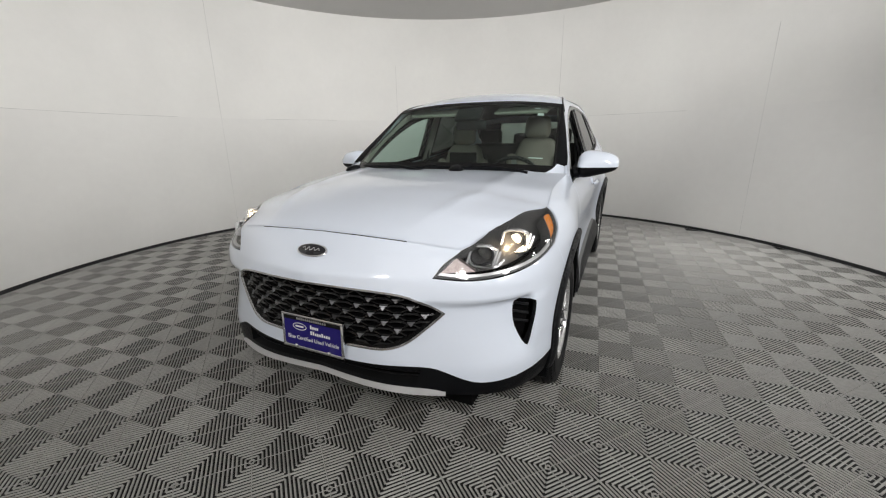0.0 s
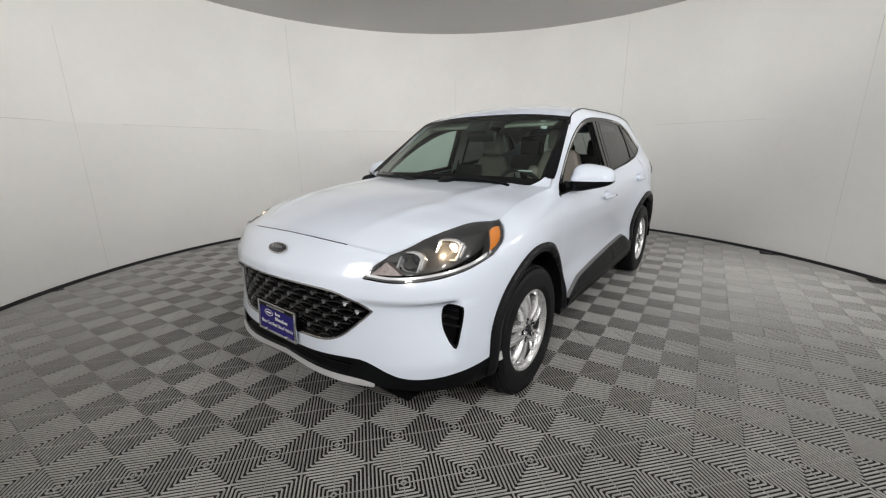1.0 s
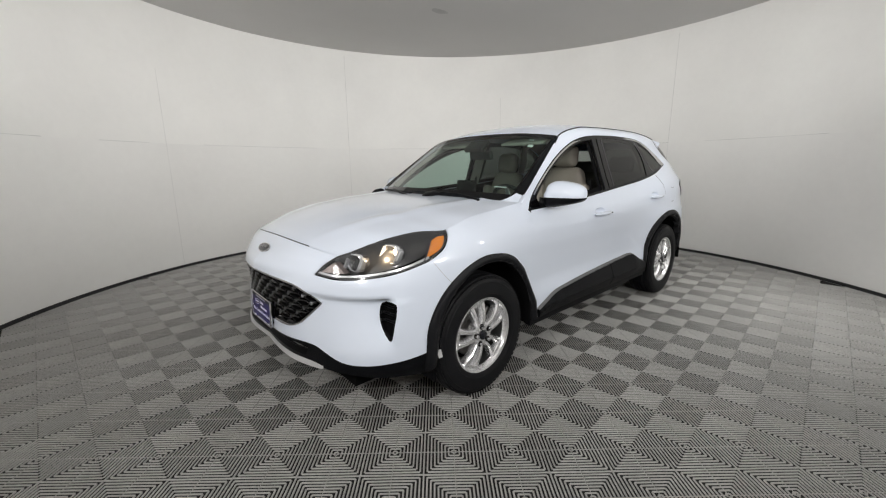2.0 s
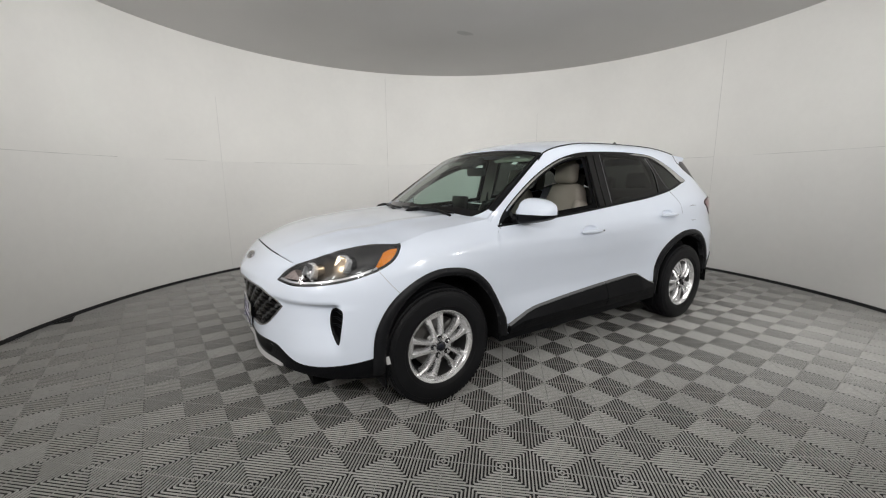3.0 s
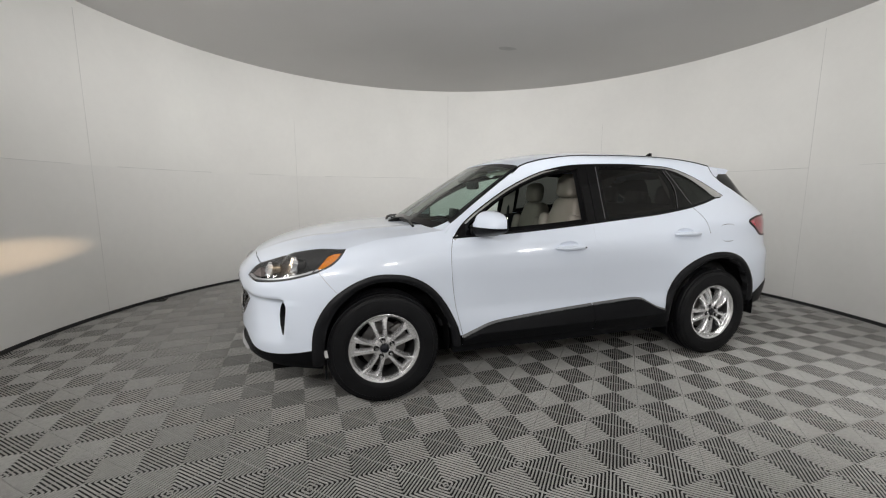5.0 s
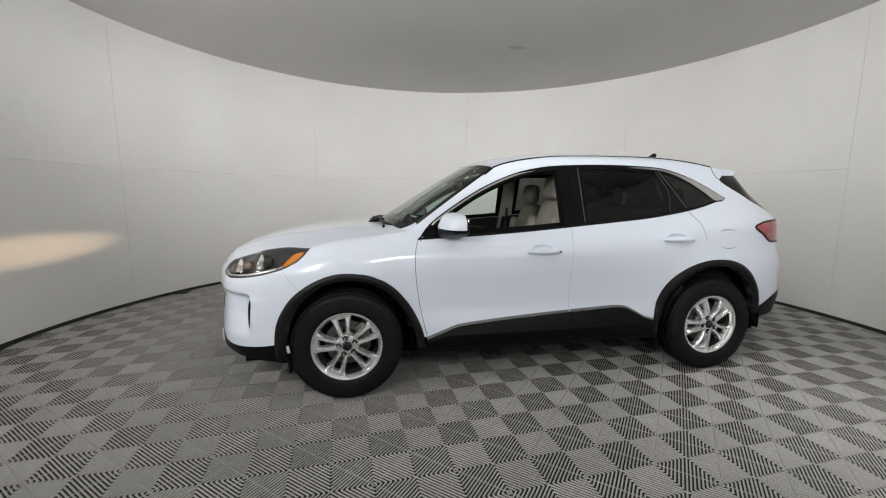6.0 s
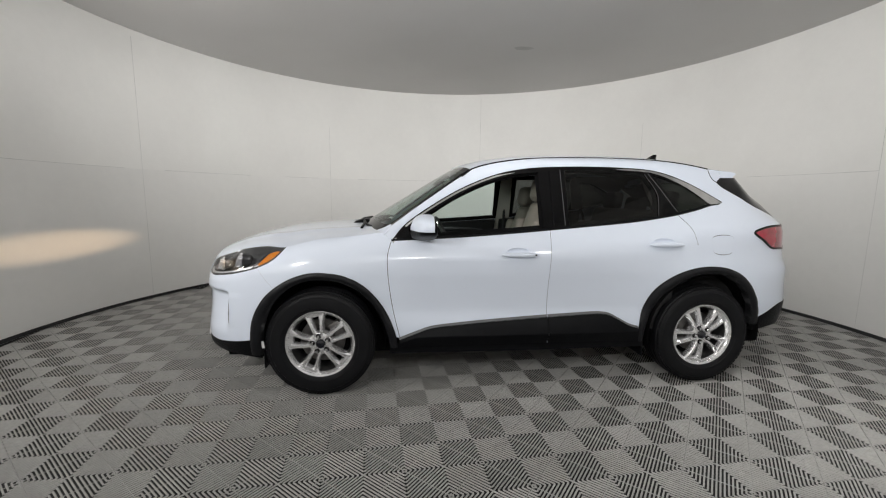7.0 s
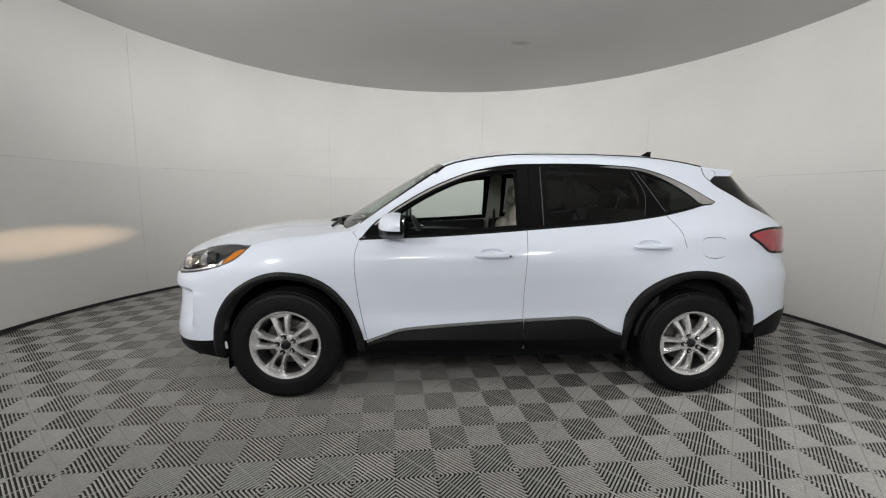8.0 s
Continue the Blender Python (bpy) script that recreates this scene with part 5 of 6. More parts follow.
for sgn in (1, -1):
    wrap = (lambda f: f) if sgn > 0 else flipped
    lamp = new("headlamp")
    lamp.parent = car
    lamp["label"] = "clear headlamp with a dark housing, lit inside"
    ln = panel("lens", [drawn_in(HL_LOOP, 0.003)], wrap(skin(-0.001)), GLASS_LAMP, lamp, step=0.04, rim=0.002)
    ln.visible_shadow = False
    panel("housing", [drawn_in(HL_LOOP, 0.003)], wrap(skin(-0.085)), LAMP_DARK, lamp, step=0.05, rim=0.001)
    inner = drawn_in(HL_LOOP, 0.010)
    panel("bezel", [drawn_in(HL_LOOP, 0.002), inner], wrap(skin(-0.006)), LAMP_DARK, lamp, step=0.03, rim=0.075)
    # silver lip along the lower edge
    low = HL_LOW[:5]
    a, b = offset_line(low, 0.008), offset_line(low, 0.018)
    panel("light_strip", [outline(a, [a[-1], b[-1]], b[::-1], [b[0], a[0]], step=0.02)], wrap(skin(-0.010)), SILVER, lamp, step=0.03, rim=0.012)
    # amber marker at the rear tip
    am = outline([(so(1.606), 0.972), (so(1.645), 0.970), (so(1.690), 0.955)], [(so(1.690), 0.955), (so(1.725), 0.918), (so(1.760), 0.878)], [(so(1.760), 0.878), (so(1.665), 0.913), (so(1.622), 0.948), (so(1.608), 0.970)], step=0.015)
    panel("side_marker", [am], wrap(skin(-0.020)), AMBER, lamp, step=0.02, rim=0.01, label="amber side marker")
    edge = [(so(1.690), 0.970), (so(1.732), 0.924), (so(1.778), 0.872)]
    a, b = offset_line(edge, 0.002), offset_line(edge, -0.002)
    panel("marker_wall", [outline(a, [a[-1], b[-1]], b[::-1], [b[0], a[0]], step=0.02)], wrap(skin(-0.004)), LAMP_DARK, lamp, step=0.03, rim=0.05)
    # two chrome cups: the outer one holds the lit projector, the inner one a clear lens
    for x, y, z, r, lit in ((1.880, 0.738, 0.902, 0.047, True), (2.030, 0.650, 0.868, 0.044, False)):
        m = pose(x, sgn * y, z) @ Matrix.Rotation(radians(-90 + 10 * sgn), 4, "Z")

        def cup(profile, flat=0.84, power=0.62, n=40):
            bm = bmesh.new()
            lathe(bm, profile, n)
            for v in bm.verts:
                q = math.hypot(v.co.x, v.co.z) or 1.0
                c, d = v.co.x / q, v.co.z / q
                g = (abs(c) ** (2 / power) + abs(d) ** (2 / power)) ** (-power / 2)
                v.co.x, v.co.z = v.co.x * g, v.co.z * g * flat
            bmesh.ops.transform(bm, matrix=m, verts=bm.verts)
            return bm
        part("reflector", cup([(r * 0.72, -0.040), (r * 0.80, -0.030), (r * 1.06, -0.002), (r * 1.02, 0.0)]), REFLECTOR, lamp, "chrome reflector cup", sharp=25)
        part("lamp_tube", cup([(r * 0.30, -0.075), (r * 0.84, -0.060), (r * 1.02, -0.006), (r * 1.10, 0.001)]), LAMP_DARK, lamp, sharp=25)
        bm = bmesh.new()
        lathe(bm, [(0.0, -0.036), (r * 0.40, -0.038), (r * 0.66, -0.044), (r * 0.72, -0.050)], 32)
        bmesh.ops.transform(bm, matrix=m, verts=bm.verts)
        lens = part("projector_lens", bm, PROJECTOR, lamp, "clear projector lens")
        if lit:
            bm = bmesh.new()
            lathe(bm, [(0.0, -0.030), (r * 0.30, -0.0305), (r * 0.44, -0.035), (r * 0.46, -0.040)], 28)
            bmesh.ops.transform(bm, matrix=m, verts=bm.verts)
            part("lit_core", bm, LED, lens, "warm lit core of the projector")
        part("reflector_rim", cup([(r * 1.05, 0.0), (r * 1.10, 0.005), (r * 1.24, 0.002), (r * 1.28, -0.014)]), GUIDE, lamp, sharp=25)
        # upright chrome blades on both sides of the cup
        for k, (bx, lean) in enumerate(((-1.15, 0.24), (1.15, 0.24), (1.42, 0.30))):
            bm = rounded_box(0.010, 0.030, r * (1.7 if k < 2 else 1.2), 0.003, 1, m @ pose(bx * r * sgn * -1, 0.004, 0, 18, math.degrees(lean) * -sgn, 0))
            part("light_guide", bm, GUIDE, lamp)
    bm = bmesh.new()
    tri = [skin_at(so(2.155, 0.53), 0.822, -0.02)[0], skin_at(so(2.09, 0.65), 0.822, -0.03)[0], skin_at(so(2.125, 0.585), 0.872, -0.03)[0]]
    vs = [bm.verts.new((p.x, p.y * sgn, p.z)) for p in tri] + [bm.verts.new((p.x - 0.03, (p.y - 0.01) * sgn, p.z)) for p in tri]
    bm.faces.new(vs[:3])
    for k in range(3):
        bm.faces.new((vs[k], vs[(k + 1) % 3], vs[3 + (k + 1) % 3], vs[3 + k]))
    part("front_cell", bm, material("cell_reflector", (0.30, 0.25, 0.24), 0.35, metal=0.6, vary=0.3, scale=60) if "cell_reflector" not in bpy.data.materials else bpy.data.materials["cell_reflector"], lamp)
    # the beam that falls on the wall
    data = bpy.data.lights.new("headlamp_beam", "SPOT")
    data.energy, data.color, data.spot_size, data.spot_blend, data.shadow_soft_size = 95, (1.0, 0.70, 0.42), radians(32), 0.9, 0.006
    beam = new("headlamp_beam", data)
    beam.matrix_world = look((1.95, sgn * 0.760, 0.895), (4.3, sgn * 0.86, 0.80)) @ Matrix.Diagonal((1.7, 0.28, 1.0, 1.0))
    glow = bpy.data.lights.new("bulb_glow", "POINT")
    glow.energy, glow.color, glow.shadow_soft_size = 1.0, (1.0, 0.74, 0.46), 0.015
    new("bulb_glow", glow).matrix_world = pose(1.905, sgn * 0.740, 0.902)

# ---- grille ----
MESH_BLACK = material("grille_black", (0.005, 0.005, 0.0055), 0.2, vary=0.1, scale=30, spec=0.3)
grille = panel("grille_back", [grille_loop], skin(-0.055), DARK, car, step=0.05, rim=0.002)
ring_out, ring_in = drawn_in(grille_loop, -0.0015), drawn_in(grille_loop, 0.005)
panel("grille_frame", [ring_out, ring_in], skin(0.004), material("frame_chrome", (0.66, 0.66, 0.68), 0.22, metal=1.0), grille, step=0.03, rim=0.012, label="thin chrome frame of the grille")
panel("grille_wall", [drawn_in(grille_loop, 0.004), drawn_in(grille_loop, 0.010)], skin(-0.004), MESH_BLACK, grille, step=0.03, rim=0.06)
safe = drawn_in(grille_loop, 0.008)
cw, ch = 0.112, 0.0400
bm = bmesh.new()
nodes = []
for r in range(-5, 5):
    for c in range(-8, 9):
        u0 = (c + (0.5 if r % 2 else 0.0)) * cw
        z0 = 0.637 + (r + 0.5) * ch * 0.82
        w, h = cw / 2, ch / 2
        ringo = [(-w, 0), (-w * 0.42, h * 0.82), (w * 0.42, h * 0.82), (w, 0), (w * 0.42, -h * 0.82), (-w * 0.42, -h * 0.82)]
        k = 0.74
        ins = inside(safe, np.array([(u0 + x, z0 + y) for x, y in ringo]))
        if not ins.any():
            continue
        fr, bk, mid = [], [], []
        for x, y in ringo:
            P = [(u0 + x, z0 + y), (u0 + x * k, z0 + y * k - 0.002), (u0 + x * 0.66, z0 + y * 0.55 - 0.003)]
            fr.append(skin_at(*P[0], -0.012)[0])
            mid.append(skin_at(*P[1], -0.006 if y > 0 else -0.014)[0])
            bk.append(skin_at(*P[2], -0.045)[0])
        A = [bm.verts.new(p) for p in fr]
        B = [bm.verts.new(p) for p in mid]
        C = [bm.verts.new(p) for p in bk]
        for i in range(6):
            j = (i + 1) % 6
            if ins[i] and ins[j]:
                bm.faces.new((A[i], A[j], B[j], B[i]))
                bm.faces.new((B[i], B[j], C[j], C[i]))
        nodes.append((u0 + w, z0))
loose = [v for v in bm.verts if not v.link_faces]
bmesh.ops.delete(bm, geom=loose, context="VERTS")
part("grille_mesh", bm, MESH_BLACK, grille, "gloss black scale-patterned grille mesh", smooth=False)
# small bright facets where the scales meet
FACET = material("dark_bright_facet", (0.16, 0.16, 0.17), 0.3, metal=1.0, random=0.6)
for u0, z0 in nodes:
    tri = [(u0 - 0.017, z0 + 0.0085), (u0 + 0.017, z0 + 0.0085), (u0, z0 - 0.0075)]
    if inside(drawn_in(grille_loop, 0.014), np.array(tri)).all():
        bm = bmesh.new()
        front = [bm.verts.new(skin_at(u, v, -0.016 if v > z0 else -0.005)[0]) for u, v in tri]
        rear = [bm.verts.new(skin_at(u, v, -0.030)[0]) for u, v in tri]
        bm.faces.new(front)
        bm.faces.new(rear[::-1])
        for k in range(3):
            bm.faces.new((front[k], front[(k + 1) % 3], rear[(k + 1) % 3], rear[k]))
        part("facet", bm, FACET, grille, smooth=False)

# ---- lower intake and side vents ----
panel("intake_back", [drawn_in(intake_loop, -0.005)], skin(-0.07), DARK, car, step=0.05, rim=0.001)
for z in (0.400, 0.415):
    bm = bmesh.new()
    tube(bm, [skin_at(0.48 * k / 12, z, -0.03)[0] for k in range(-12, 13)], 0.003, 6)
    part("intake_bar", bm, PLASTIC, car)
for sgn in (1, -1):
    wrap = (lambda f: f) if sgn > 0 else flipped
    vent = panel("bumper_vent", [drawn_in(fog_loop, -0.003)], wrap(skin(-0.045)), DARK, car, step=0.03, rim=0.001, label="black side vent in the bumper")
    panel("vent_rim", [drawn_in(fog_loop, -0.001), drawn_in(fog_loop, 0.006)], wrap(skin(-0.003)), PLASTIC, vent, step=0.03, rim=0.042)
    for z in (0.575, 0.612, 0.649):
        bm = bmesh.new()
        pts = [skin_at(s, z + 0.006, -0.034)[0] for s in np.linspace(so(1.938), so(2.0), 6)]
        tube(bm, [Vector((p.x, p.y * sgn, p.z)) for p in pts], 0.007, 6)
        part("vent_bar", bm, PLASTIC, vent)

# ---- badge and number plate ----
badge = new("badge")
badge.parent = car
badge["label"] = "small dark blue oval badge with a bright rim"
bp, bn = SK(0.0, 0.880)
bm_m = Matrix.Translation(bp + bn * 0.002) @ bn.to_track_quat("Z", "Y").to_matrix().to_4x4()


def oval(rx, ry, depth, z=0.0, n=40):
    bm = bmesh.new()
    rings = []
    for k, (g, h) in enumerate(((1.0, 0.0), (0.99, depth * 0.6), (0.93, depth), (0.0, depth * 1.1))):
        rings.append([bm.verts.new((rx * g * math.cos(6.2832 * i / n), ry * g * math.sin(6.2832 * i / n), z + h)) for i in range(n)] if g else [bm.verts.new((0, 0, z + h))])
    for p, q in zip(rings, rings[1:]):
        for i in range(n):
            j = (i + 1) % n
            bm.faces.new((p[i], p[j], q[j], q[i]) if len(q) > 1 else (p[i], p[j], q[0]))
    bmesh.ops.transform(bm, matrix=bm_m, verts=bm.verts)
    return bm


part("badge_rim", oval(0.077, 0.031, 0.006), CHROME, badge)
part("badge_field", oval(0.070, 0.0255, 0.003, 0.0052), bpy.data.materials["cap_blue"], badge)
bm = bmesh.new()
tube(bm, [bm_m @ Vector((-0.044 + 0.088 * k / 32, 0.0085 * math.sin(0.72 * k) * (1 - 0.3 * k / 32) + 0.002, 0.0095)) for k in range(33)], 0.0021, 6)
part("badge_mark", bm, CHROME, badge)

PLATE_BLUE = material("plate_blue", (0.018, 0.013, 0.150), 0.22, vary=0.05, scale=12, spec=0.3)
WHITE_INK = material("white_print", (0.8, 0.8, 0.82), 0.5)
plate = new("number_plate")
plate.parent = car
plate["label"] = "blue dealer plate with white print in a chrome frame"
PM = Matrix.Translation((2.294, 0.0, 0.531)) @ Euler((radians(90), 0, radians(90))).to_matrix().to_4x4() @ Matrix.Rotation(radians(-3), 4, "X")


def on_plate(bm):
    bmesh.ops.transform(bm, matrix=PM, verts=bm.verts)
    return bm


part("plate", on_plate(rounded_box(0.305, 0.140, 0.004, 0.0015, 1)), PLATE_BLUE, plate)
for sx, sy, cx, cy in ((0.326, 0.011, 0, 0.072), (0.326, 0.013, 0, -0.072), (0.012, 0.138, 0.157, 0), (0.012, 0.138, -0.157, 0)):
    part("plate_frame", on_plate(rounded_box(sx, sy, 0.012, 0.003, 2, pose(cx, cy, 0.001))), CHROME, plate)
part("plate_mount", on_plate(rounded_box(0.29, 0.13, 0.03, 0.01, 1, pose(0, 0, -0.016))), PLASTIC, plate)
part("frame_lip", on_plate(rounded_box(0.30, 0.018, 0.006, 0.002, 1, pose(0, 0.058, 0.003))), MESH_BLACK, plate)
for k in range(14):
    part("print_bar", on_plate(rounded_box(0.006, 0.009, 0.001, 0.0002, 1, pose(-0.075 + k * 0.0115, 0.059, 0.0066))), SILVER, plate)
for cx in (-0.089, 0.089):
    bm = bmesh.new()
    bmesh.ops.create_uvsphere(bm, u_segments=12, v_segments=8, radius=0.009, matrix=pose(cx, -0.066, 0.006))
    part("plate_screw", on_plate(bm), CHROME, plate)
bm = bmesh.new()
for i in range(28):
    a, b = 6.2832 * i / 28, 6.2832 * (i + 1) / 28
    q = [bm.verts.new((-0.068 + rx * math.cos(t), 0.022 + ry * math.sin(t), 0.0026)) for t, rx, ry in ((a, 0.038, 0.0165), (b, 0.038, 0.0165), (b, 0.034, 0.0135), (a, 0.034, 0.0135))]
    bm.faces.new(q)
box(bm, -0.092, -0.046, 0.0185, 0.0255, 0.0022, 0.0027)
part("print_oval", on_plate(bm), WHITE_INK, plate, smooth=False)
for cx, cy, count, wide in ((-0.006, 0.030, 4, 0.0115), (-0.006, 0.004, 9, 0.0118)):
    for k in range(count):
        tall = 0.017 if k == 0 or (count == 9 and k in (1, 5)) else 0.0115
        part("print_bar", on_plate(rounded_box(wide * 0.68, tall, 0.001, 0.0002, 1, pose(cx + k * wide, cy + tall / 2 - 0.0085, 0.0026))), WHITE_INK, plate)


def words(text, size, x, y, z, mat, name, parent):
    cu = bpy.data.curves.new(name, "FONT")
    cu.body, cu.size, cu.align_x, cu.align_y, cu.extrude = text, size, "CENTER", "CENTER", 0.0004
    tmp = new(name, cu)
    me = bpy.data.meshes.new_from_object(tmp.evaluated_get(bpy.context.evaluated_depsgraph_get()))
    bpy.data.objects.remove(tmp)
    me.transform(PM @ Matrix.Translation((x, y, z)))
    me.materials.clear()
    me.materials.append(mat)
    return linked(name, me, parent)


words("Blue Certified Used Vehicle", 0.0245, 0.0, -0.030, 0.0026, WHITE_INK, "print_line", plate)

# ---- inside the car ----
LEATHER = material("beige_seat", (0.255, 0.228, 0.198), 0.55, vary=0.06, scale=8, bump=0.2, bump_scale=300)
LINING = material("pale_headlining", (0.36, 0.345, 0.31), 0.8, vary=0.04, scale=6, bump=0.2, bump_scale=500)
DASH = material("black_dash", (0.014, 0.014, 0.015), 0.5, vary=0.1, scale=14, bump=0.2, bump_scale=600)
BENCH = material("dark_bench", (0.05, 0.046, 0.042), 0.6, vary=0.08, scale=8, bump=0.2, bump_scale=300)
CARPET = material("dark_carpet", (0.02, 0.02, 0.021), 0.9, vary=0.2, scale=30)


def cushion(sx, sy, sz, r, m, puff=0.0, taper=0.0):
    bm = rounded_box(sx, sy, sz, r, 4)
    bmesh.ops.subdivide_edges(bm, edges=[e for e in bm.edges if e.calc_length() > 0.12], cuts=3, use_grid_fill=True)
    for v in bm.verts:
        k = max(0, 1 - (2 * v.co.y / sy) ** 2) * max(0, 1 - (2 * v.co.z / sz) ** 2)
        v.co.x += math.copysign(puff * k, v.co.x)
        v.co.y *= 1 - taper * max(0.0, 2 * v.co.z / sz) ** 2
    bmesh.ops.transform(bm, matrix=m, verts=bm.verts)
    return bm


def seat(y, dx=0.0, dz=0.0):
    s = new("front_seat")
    s.parent = car
    s["label"] = "beige leather front seat with a headrest"
    part("backrest", cushion(0.13, 0.46, 0.66, 0.05, pose(-0.195 + dx, y, 0.975 + dz, 0, -13), 0.02, 0.40), LEATHER, s)
    for k in (-1, 1):
        part("side_bolster", cushion(0.12, 0.09, 0.50, 0.04, pose(-0.12 + dx, y + 0.205 * k, 0.92 + dz, 0, -13, -14 * k)), LEATHER, s)
    part("seat_cushion", cushion(0.52, 0.50, 0.15, 0.06, pose(0.14 + dx, y, 0.60 + dz, 0, -6)), LEATHER, s)
    part("headrest", cushion(0.105, 0.225, 0.195, 0.048, pose(-0.235 + dx, y, 1.398 + dz, 0, -8), 0.015, 0.16), LEATHER, s)
    for k in (-1, 1):
        bm = bmesh.new()
        tube(bm, [(-0.24 + dx, y + 0.06 * k, 1.20 + dz), (-0.24 + dx, y + 0.06 * k, 1.33 + dz)], 0.007, 8)
        part("headrest_post", bm, CHROME, s)
    part("seat_back_shell", cushion(0.03, 0.42, 0.55, 0.012, pose(-0.28 + dx, y, 0.93 + dz, 0, -13)), DASH, s)


seat(0.365, -0.045)
seat(-0.385, -0.16, -0.055)
bench = new("rear_bench")
bench.parent = car
bench["label"] = "dark rear bench with headrests behind tinted glass"
part("backrest", cushion(0.15, 1.25, 0.58, 0.05, pose(-1.20, 0, 0.96, 0, -20)), BENCH, bench)
part("seat_cushion", cushion(0.50, 1.25, 0.16, 0.05, pose(-0.90, 0, 0.64, 0, -5)), BENCH, bench)
for y in (-0.40, 0, 0.40):
    part("headrest", cushion(0.10, 0.25, 0.17, 0.04, pose(-1.31, y, 1.315 if y else 1.27, 0, -10)), BENCH, bench)

dash = bmesh.new()
rows = []
for i in range(33):
    v = -1 + i / 16
    a = v * v
    y = 0.74 * v
    hood_up = 0.035 * math.exp(-((y - 0.37) / 0.17) ** 4)
    sec = [(1.10 - 0.20 * a, 1.065 - 0.02 * a), (0.95 - 0.13 * a, 1.072 - 0.02 * a), (0.78 - 0.06 * a, 1.070 + hood_up - 0.015 * a), (0.665, 1.055 + hood_up), (0.645, 1.02 + hood_up * 0.5), (0.68, 0.90), (0.66, 0.72), (0.78, 0.55)]
    rows.append([dash.verts.new((x, y, z)) for x, z in sec])
for p, q in zip(rows, rows[1:]):
    for j in range(len(p) - 1):
        dash.faces.new((p[j], q[j], q[j + 1], p[j + 1]))
dashboard = part("dashboard", dash, DASH, car)
part("centre_screen", rounded_box(0.022, 0.215, 0.125, 0.008, 2, pose(0.615, 0.0, 1.145, 0, -8)), GLOSS_BLACK, dashboard, "black centre screen standing on the dashboard")
part("centre_console", rounded_box(0.95, 0.22, 0.28, 0.03, 2, pose(0.18, 0, 0.62)), DASH, car)
sw = new("steering_wheel")
sw.parent = car
bm = bmesh.new()
ring = [(0.183 * math.cos(6.2832 * k / 40), 0.183 * math.sin(6.2832 * k / 40), 0) for k in range(41)]
SWM = pose(0.475, 0.37, 1.005, 0, -64)
tube(bm, [SWM @ Vector(p) for p in ring], 0.0155, 10)
part("wheel_rim", bm, DASH, sw)
part("hub", cushion(0.05, 0.15, 0.13, 0.03, pose(0.50, 0.37, 0.995, 0, 24)), DASH, sw)
for a in (0, 180, 270):
    m = SWM @ Matrix.Rotation(radians(a + 90), 4, "Z")
    part("wheel_spoke", rounded_box(0.12, 0.035, 0.02, 0.006, 1, m @ pose(0.115, 0, 0)), SILVER if a == 270 else DASH, sw)
part("steering_column", rounded_box(0.22, 0.10, 0.10, 0.03, 2, pose(0.60, 0.37, 0.95, 0, 20)), DASH, car)

# mirror, sensor pod, sun visors, stickers
im = new("rear_view_mirror")
im.parent = car
part("mirror_shell", rounded_box(0.035, 0.245, 0.07, 0.016, 3, pose(0.44, 0.0, 1.405, 0, 10)), DASH, im)
bm = bmesh.new()
tube(bm, [(0.455, 0, 1.42), (0.475, 0, 1.46), (0.485, 0, 1.485)], 0.012, 8)
part("mirror_stem", bm, DASH, im)
part("sensor_pod", rounded_box(0.13, 0.20, 0.035, 0.012, 2, pose(0.49, 0.0, 1.478, 0, 36)), DASH, car)
for y in (0.36, -0.36):
    part("sun_visor", rounded_box(0.16, 0.40, 0.022, 0.008, 2, pose(0.30, y, 1.505, 0, 16)), LINING, car, "pale folded sun visor")
for u, v, w, h in ((0.80, 0.795, 0.022, 0.030), (0.90, 0.75, 0.020, 0.014), (0.185, 0.83, 0.040, 0.010)):
    lp = [(u + sy * h / 0.75 / 2 * 1.0, v + sx * w / 0.7) for sx, sy in ((-1, -1), (1, -1), (1, 1), (-1, 1))]
    st = panel("windscreen_sticker", [lp], loft(lambda a, b: screen_place(a, b) - Vector((0.004, 0, 0.004))), WHITE_INK, car, step=0.2, rim=0.0005, backed=True, label="small white sticker inside the windscreen")

# lining of roof, pillars and doors
roof_in = [outline([(0.02, -0.93), (0.02, 0), (0.02, 0.93)], [(0.02, 0.93), (0.5, 0.93), (0.97, 0.93)], [(0.97, 0.93), (0.97, 0), (0.97, -0.93)], [(0.97, -0.93), (0.5, -0.93), (0.02, -0.93)], step=0.06)]
panel("headlining", roof_in, loft(lambda u, v: roof_place(u, v) - Vector((0, 0, 0.035))), LINING, car, step=0.08, rim=0.012, backed=True)
SI = skin(-0.045)
pil_a = outline(X([(0.83, 1.155), (0.72, 1.235), (0.53, 1.372), (0.33, 1.505), (0.15, 1.56)]), X([(0.15, 1.56), (0.10, 1.515)]), X([(0.10, 1.515), (0.30, 1.455), (0.50, 1.345), (0.68, 1.215), (0.77, 1.135)]), X([(0.77, 1.135), (0.83, 1.155)]))
panel("pillar_lining", [pil_a], SI, LINING, car, step=0.05, rim=0.01, backed=True, both=True)
pil_b = outline(X([(-0.175, 0.60), (-0.185, 1.10), (-0.20, 1.545)]), X([(-0.20, 1.545), (-0.315, 1.545)]), X([(-0.315, 1.545), (-0.33, 1.10), (-0.34, 0.60)]), X([(-0.34, 0.60), (-0.175, 0.60)]))
panel("pillar_lining", [pil_b], SI, LINING, car, step=0.06, rim=0.01, backed=True, both=True)
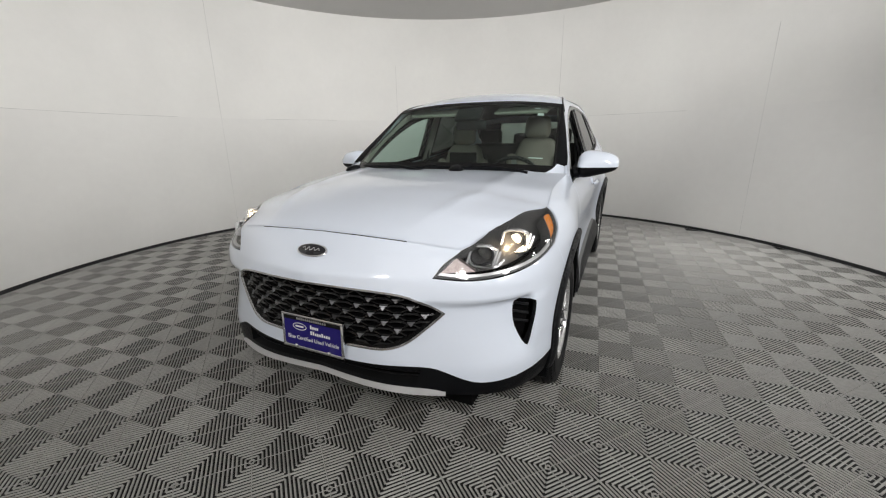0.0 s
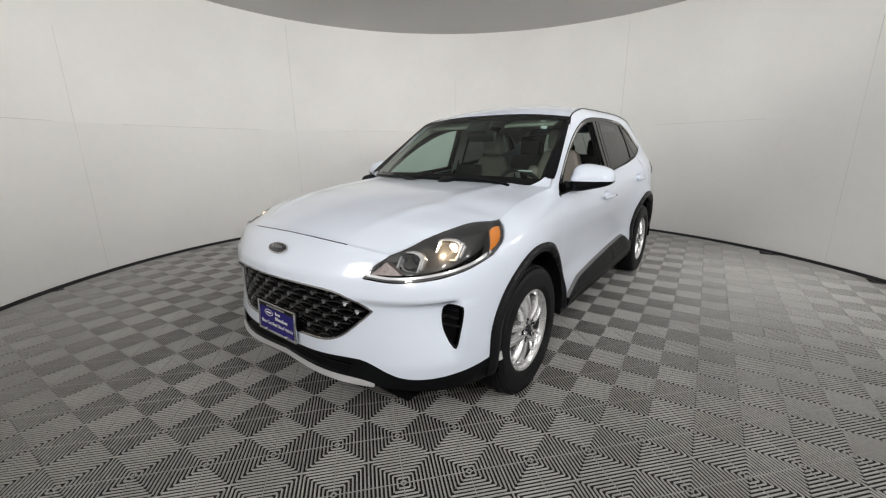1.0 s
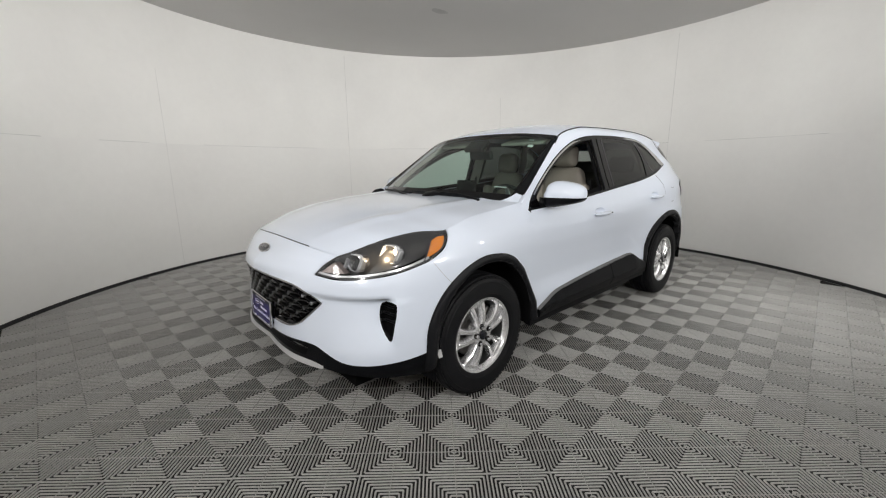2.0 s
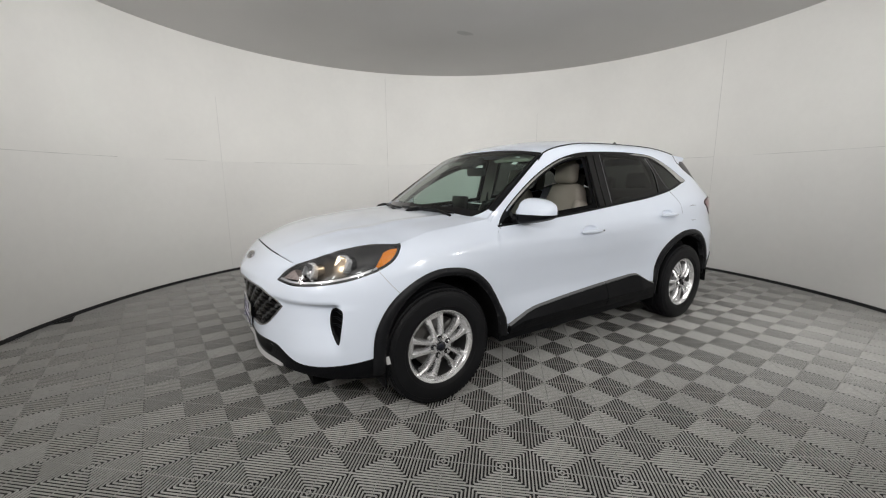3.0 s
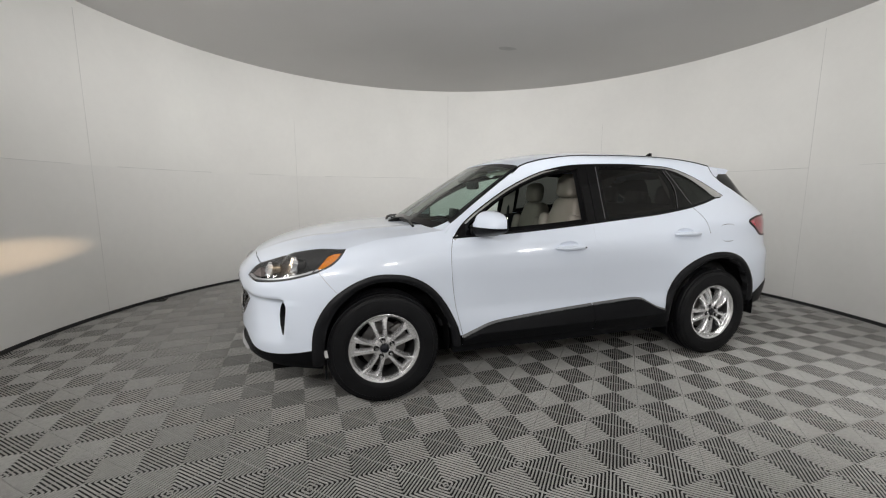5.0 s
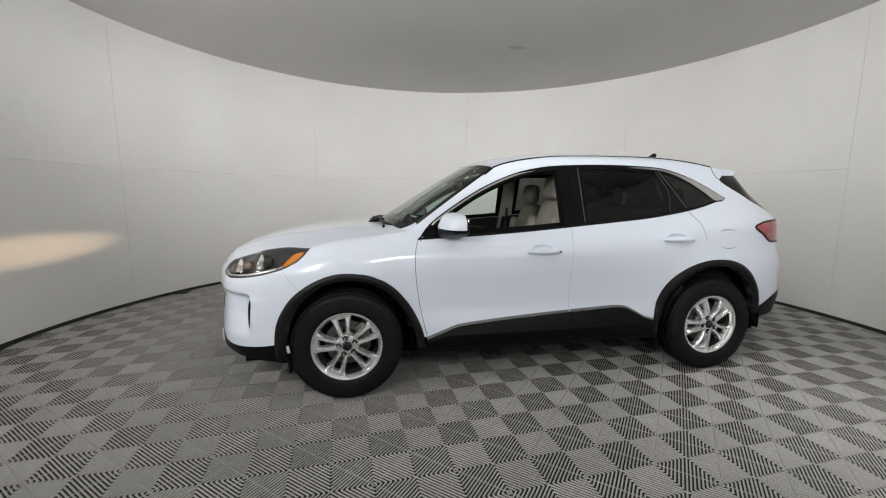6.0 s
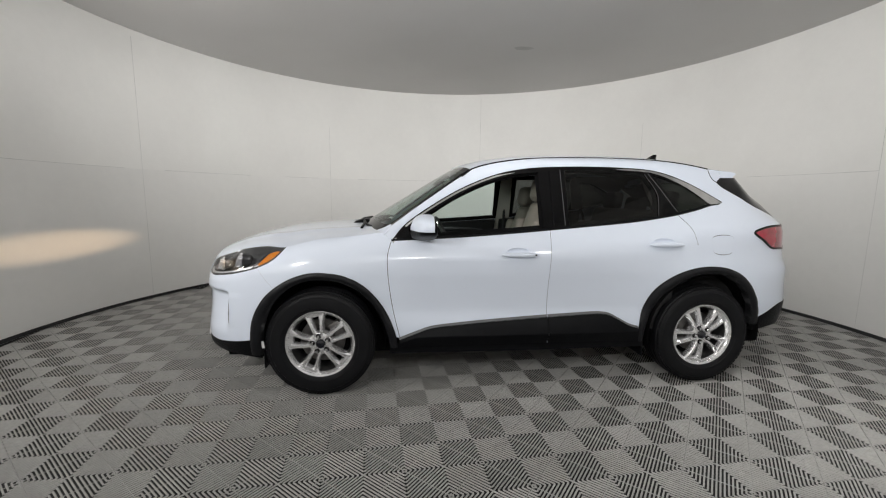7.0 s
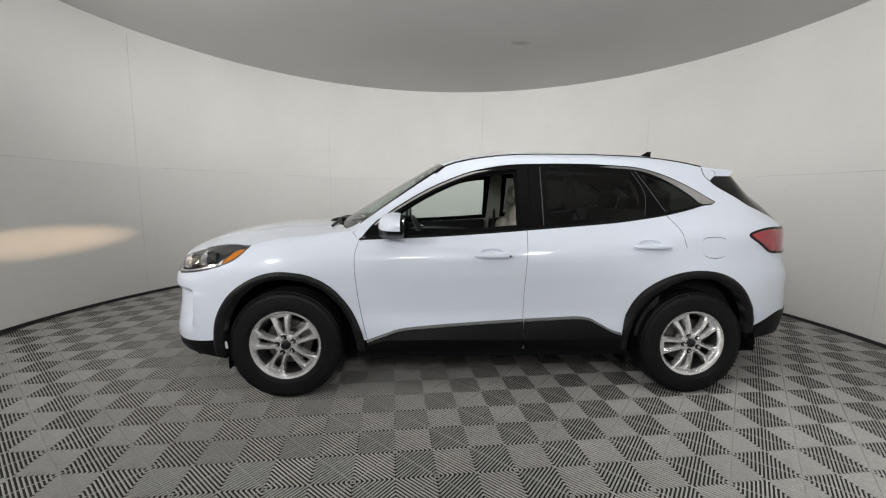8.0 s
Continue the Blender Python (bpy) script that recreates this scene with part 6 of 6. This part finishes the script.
pil_c = outline(X([(-1.02, 1.22), (-0.94, 1.53), (-1.02, 1.56)]), X([(-1.02, 1.56), (-1.55, 1.545), (-1.60, 1.50)]), X([(-1.60, 1.50), (-1.48, 1.37)]), X([(-1.48, 1.37), (-1.2, 1.48), (-1.04, 1.50), (-1.10, 1.36), (-1.16, 1.22)]), X([(-1.16, 1.22), (-1.02, 1.22)]))
panel("pillar_lining", [pil_c], SI, LINING, car, step=0.06, rim=0.01, backed=True, both=True)
SD = skin(-0.06)
for nm, a, b in (("door_card", (0.86, 1.035), (-0.17, 1.10)), ("door_card", (-0.22, 1.105), (-1.12, 1.205))):
    lp = outline(X([a, ((a[0] + b[0]) / 2, (a[1] + b[1]) / 2), b]), X([b, (b[0], 0.40)]), X([(b[0], 0.40), (a[0], 0.40)]), X([(a[0], 0.40), a]))
    panel(nm, [lp], SD, DASH, car, step=0.07, rim=0.03, backed=True, both=True)
for sgn in (1, -1):
    bm = bmesh.new()
    tube(bm, [(0.62, sgn * 0.775, 0.985), (0.50, sgn * 0.765, 0.998), (0.30, sgn * 0.765, 1.000), (0.10, sgn * 0.77, 0.995), (-0.05, sgn * 0.775, 0.985)], [0.006, 0.016, 0.018, 0.014, 0.006], 8)
    part("door_accent", bm, material("dull_accent", (0.10, 0.10, 0.105), 0.4, metal=0.6) if sgn > 0 else bpy.data.materials["dull_accent"], car, "silver accent on the inner door")
    bm = bmesh.new()
    tube(bm, [(0.56, sgn * 0.755, 1.02), (0.53, sgn * 0.735, 1.025), (0.47, sgn * 0.735, 1.02)], 0.010, 8)
    part("inner_door_handle", bm, CHROME, car)
bm = bmesh.new()
tube(bm, [(-0.26, -0.70, 1.45), (-0.265, -0.73, 1.25), (-0.27, -0.76, 0.85)], 0.014, 6)
part("seat_belt", bm, CARPET, car)
bm = bmesh.new()
tube(bm, [(-0.26, 0.66, 1.45), (-0.265, 0.70, 1.25), (-0.27, 0.74, 0.85)], 0.014, 6)
part("seat_belt", bm, CARPET, car)
bm = bmesh.new()
box(bm, -1.95, 0.95, -0.74, 0.74, 0.425, 0.46)
box(bm, -1.98, -1.30, -0.72, 0.72, 0.46, 0.98)
part("cabin_floor", bm, CARPET, car, smooth=False)

# ---- floor tiles: those near the car's seen side as parts, the rest joined ----
tiles = []
ct, st = math.cos(radians(TILE_TURN)), math.sin(radians(TILE_TURN))
for i in range(-26, 27):
    for j in range(-26, 27):
        x = TILE_O[0] + TILE * (i * ct - j * st)
        y = TILE_O[1] + TILE * (i * st + j * ct)
        r = math.hypot(x - ROOM_X, y - ROOM_Y)
        if r < ROOM_R + 0.12:
            far = math.hypot(x - 1.2, y - 1.0) + (10 if r > ROOM_R - 0.29 else 0)
            tiles.append((far, x, y))
tiles.sort()
NEAR = 290
for far, x, y in tiles[:NEAR]:
    ob = new("floor_tile", TILE_ME)
    ob.parent = floor
    ob.matrix_basis = pose(x, y, 0, 0, 0, TILE_TURN)
vs = np.array([v.co for v in TILE_ME.vertices])
fs = [tuple(p.vertices) for p in TILE_ME.polygons]
verts, faces = [], []
for far, x, y in tiles[NEAR:]:
    o = len(verts)
    w = np.c_[x + vs[:, 0] * ct - vs[:, 1] * st, y + vs[:, 0] * st + vs[:, 1] * ct, vs[:, 2]]
    r = np.hypot(w[:, 0] - ROOM_X, w[:, 1] - ROOM_Y)
    k = np.minimum(1, (ROOM_R - 0.004) / r)
    w[:, 0], w[:, 1] = ROOM_X + (w[:, 0] - ROOM_X) * k, ROOM_Y + (w[:, 1] - ROOM_Y) * k
    out = k < 1
    verts.extend(w)
    faces.extend([tuple(o + i for i in f) for f in fs if not all(out[i] for i in f)])
rest = linked("floor_tiles", mesh_of("floor_tiles", verts, faces, RIB, smooth=False), floor)
rest["kind"] = "stuff"
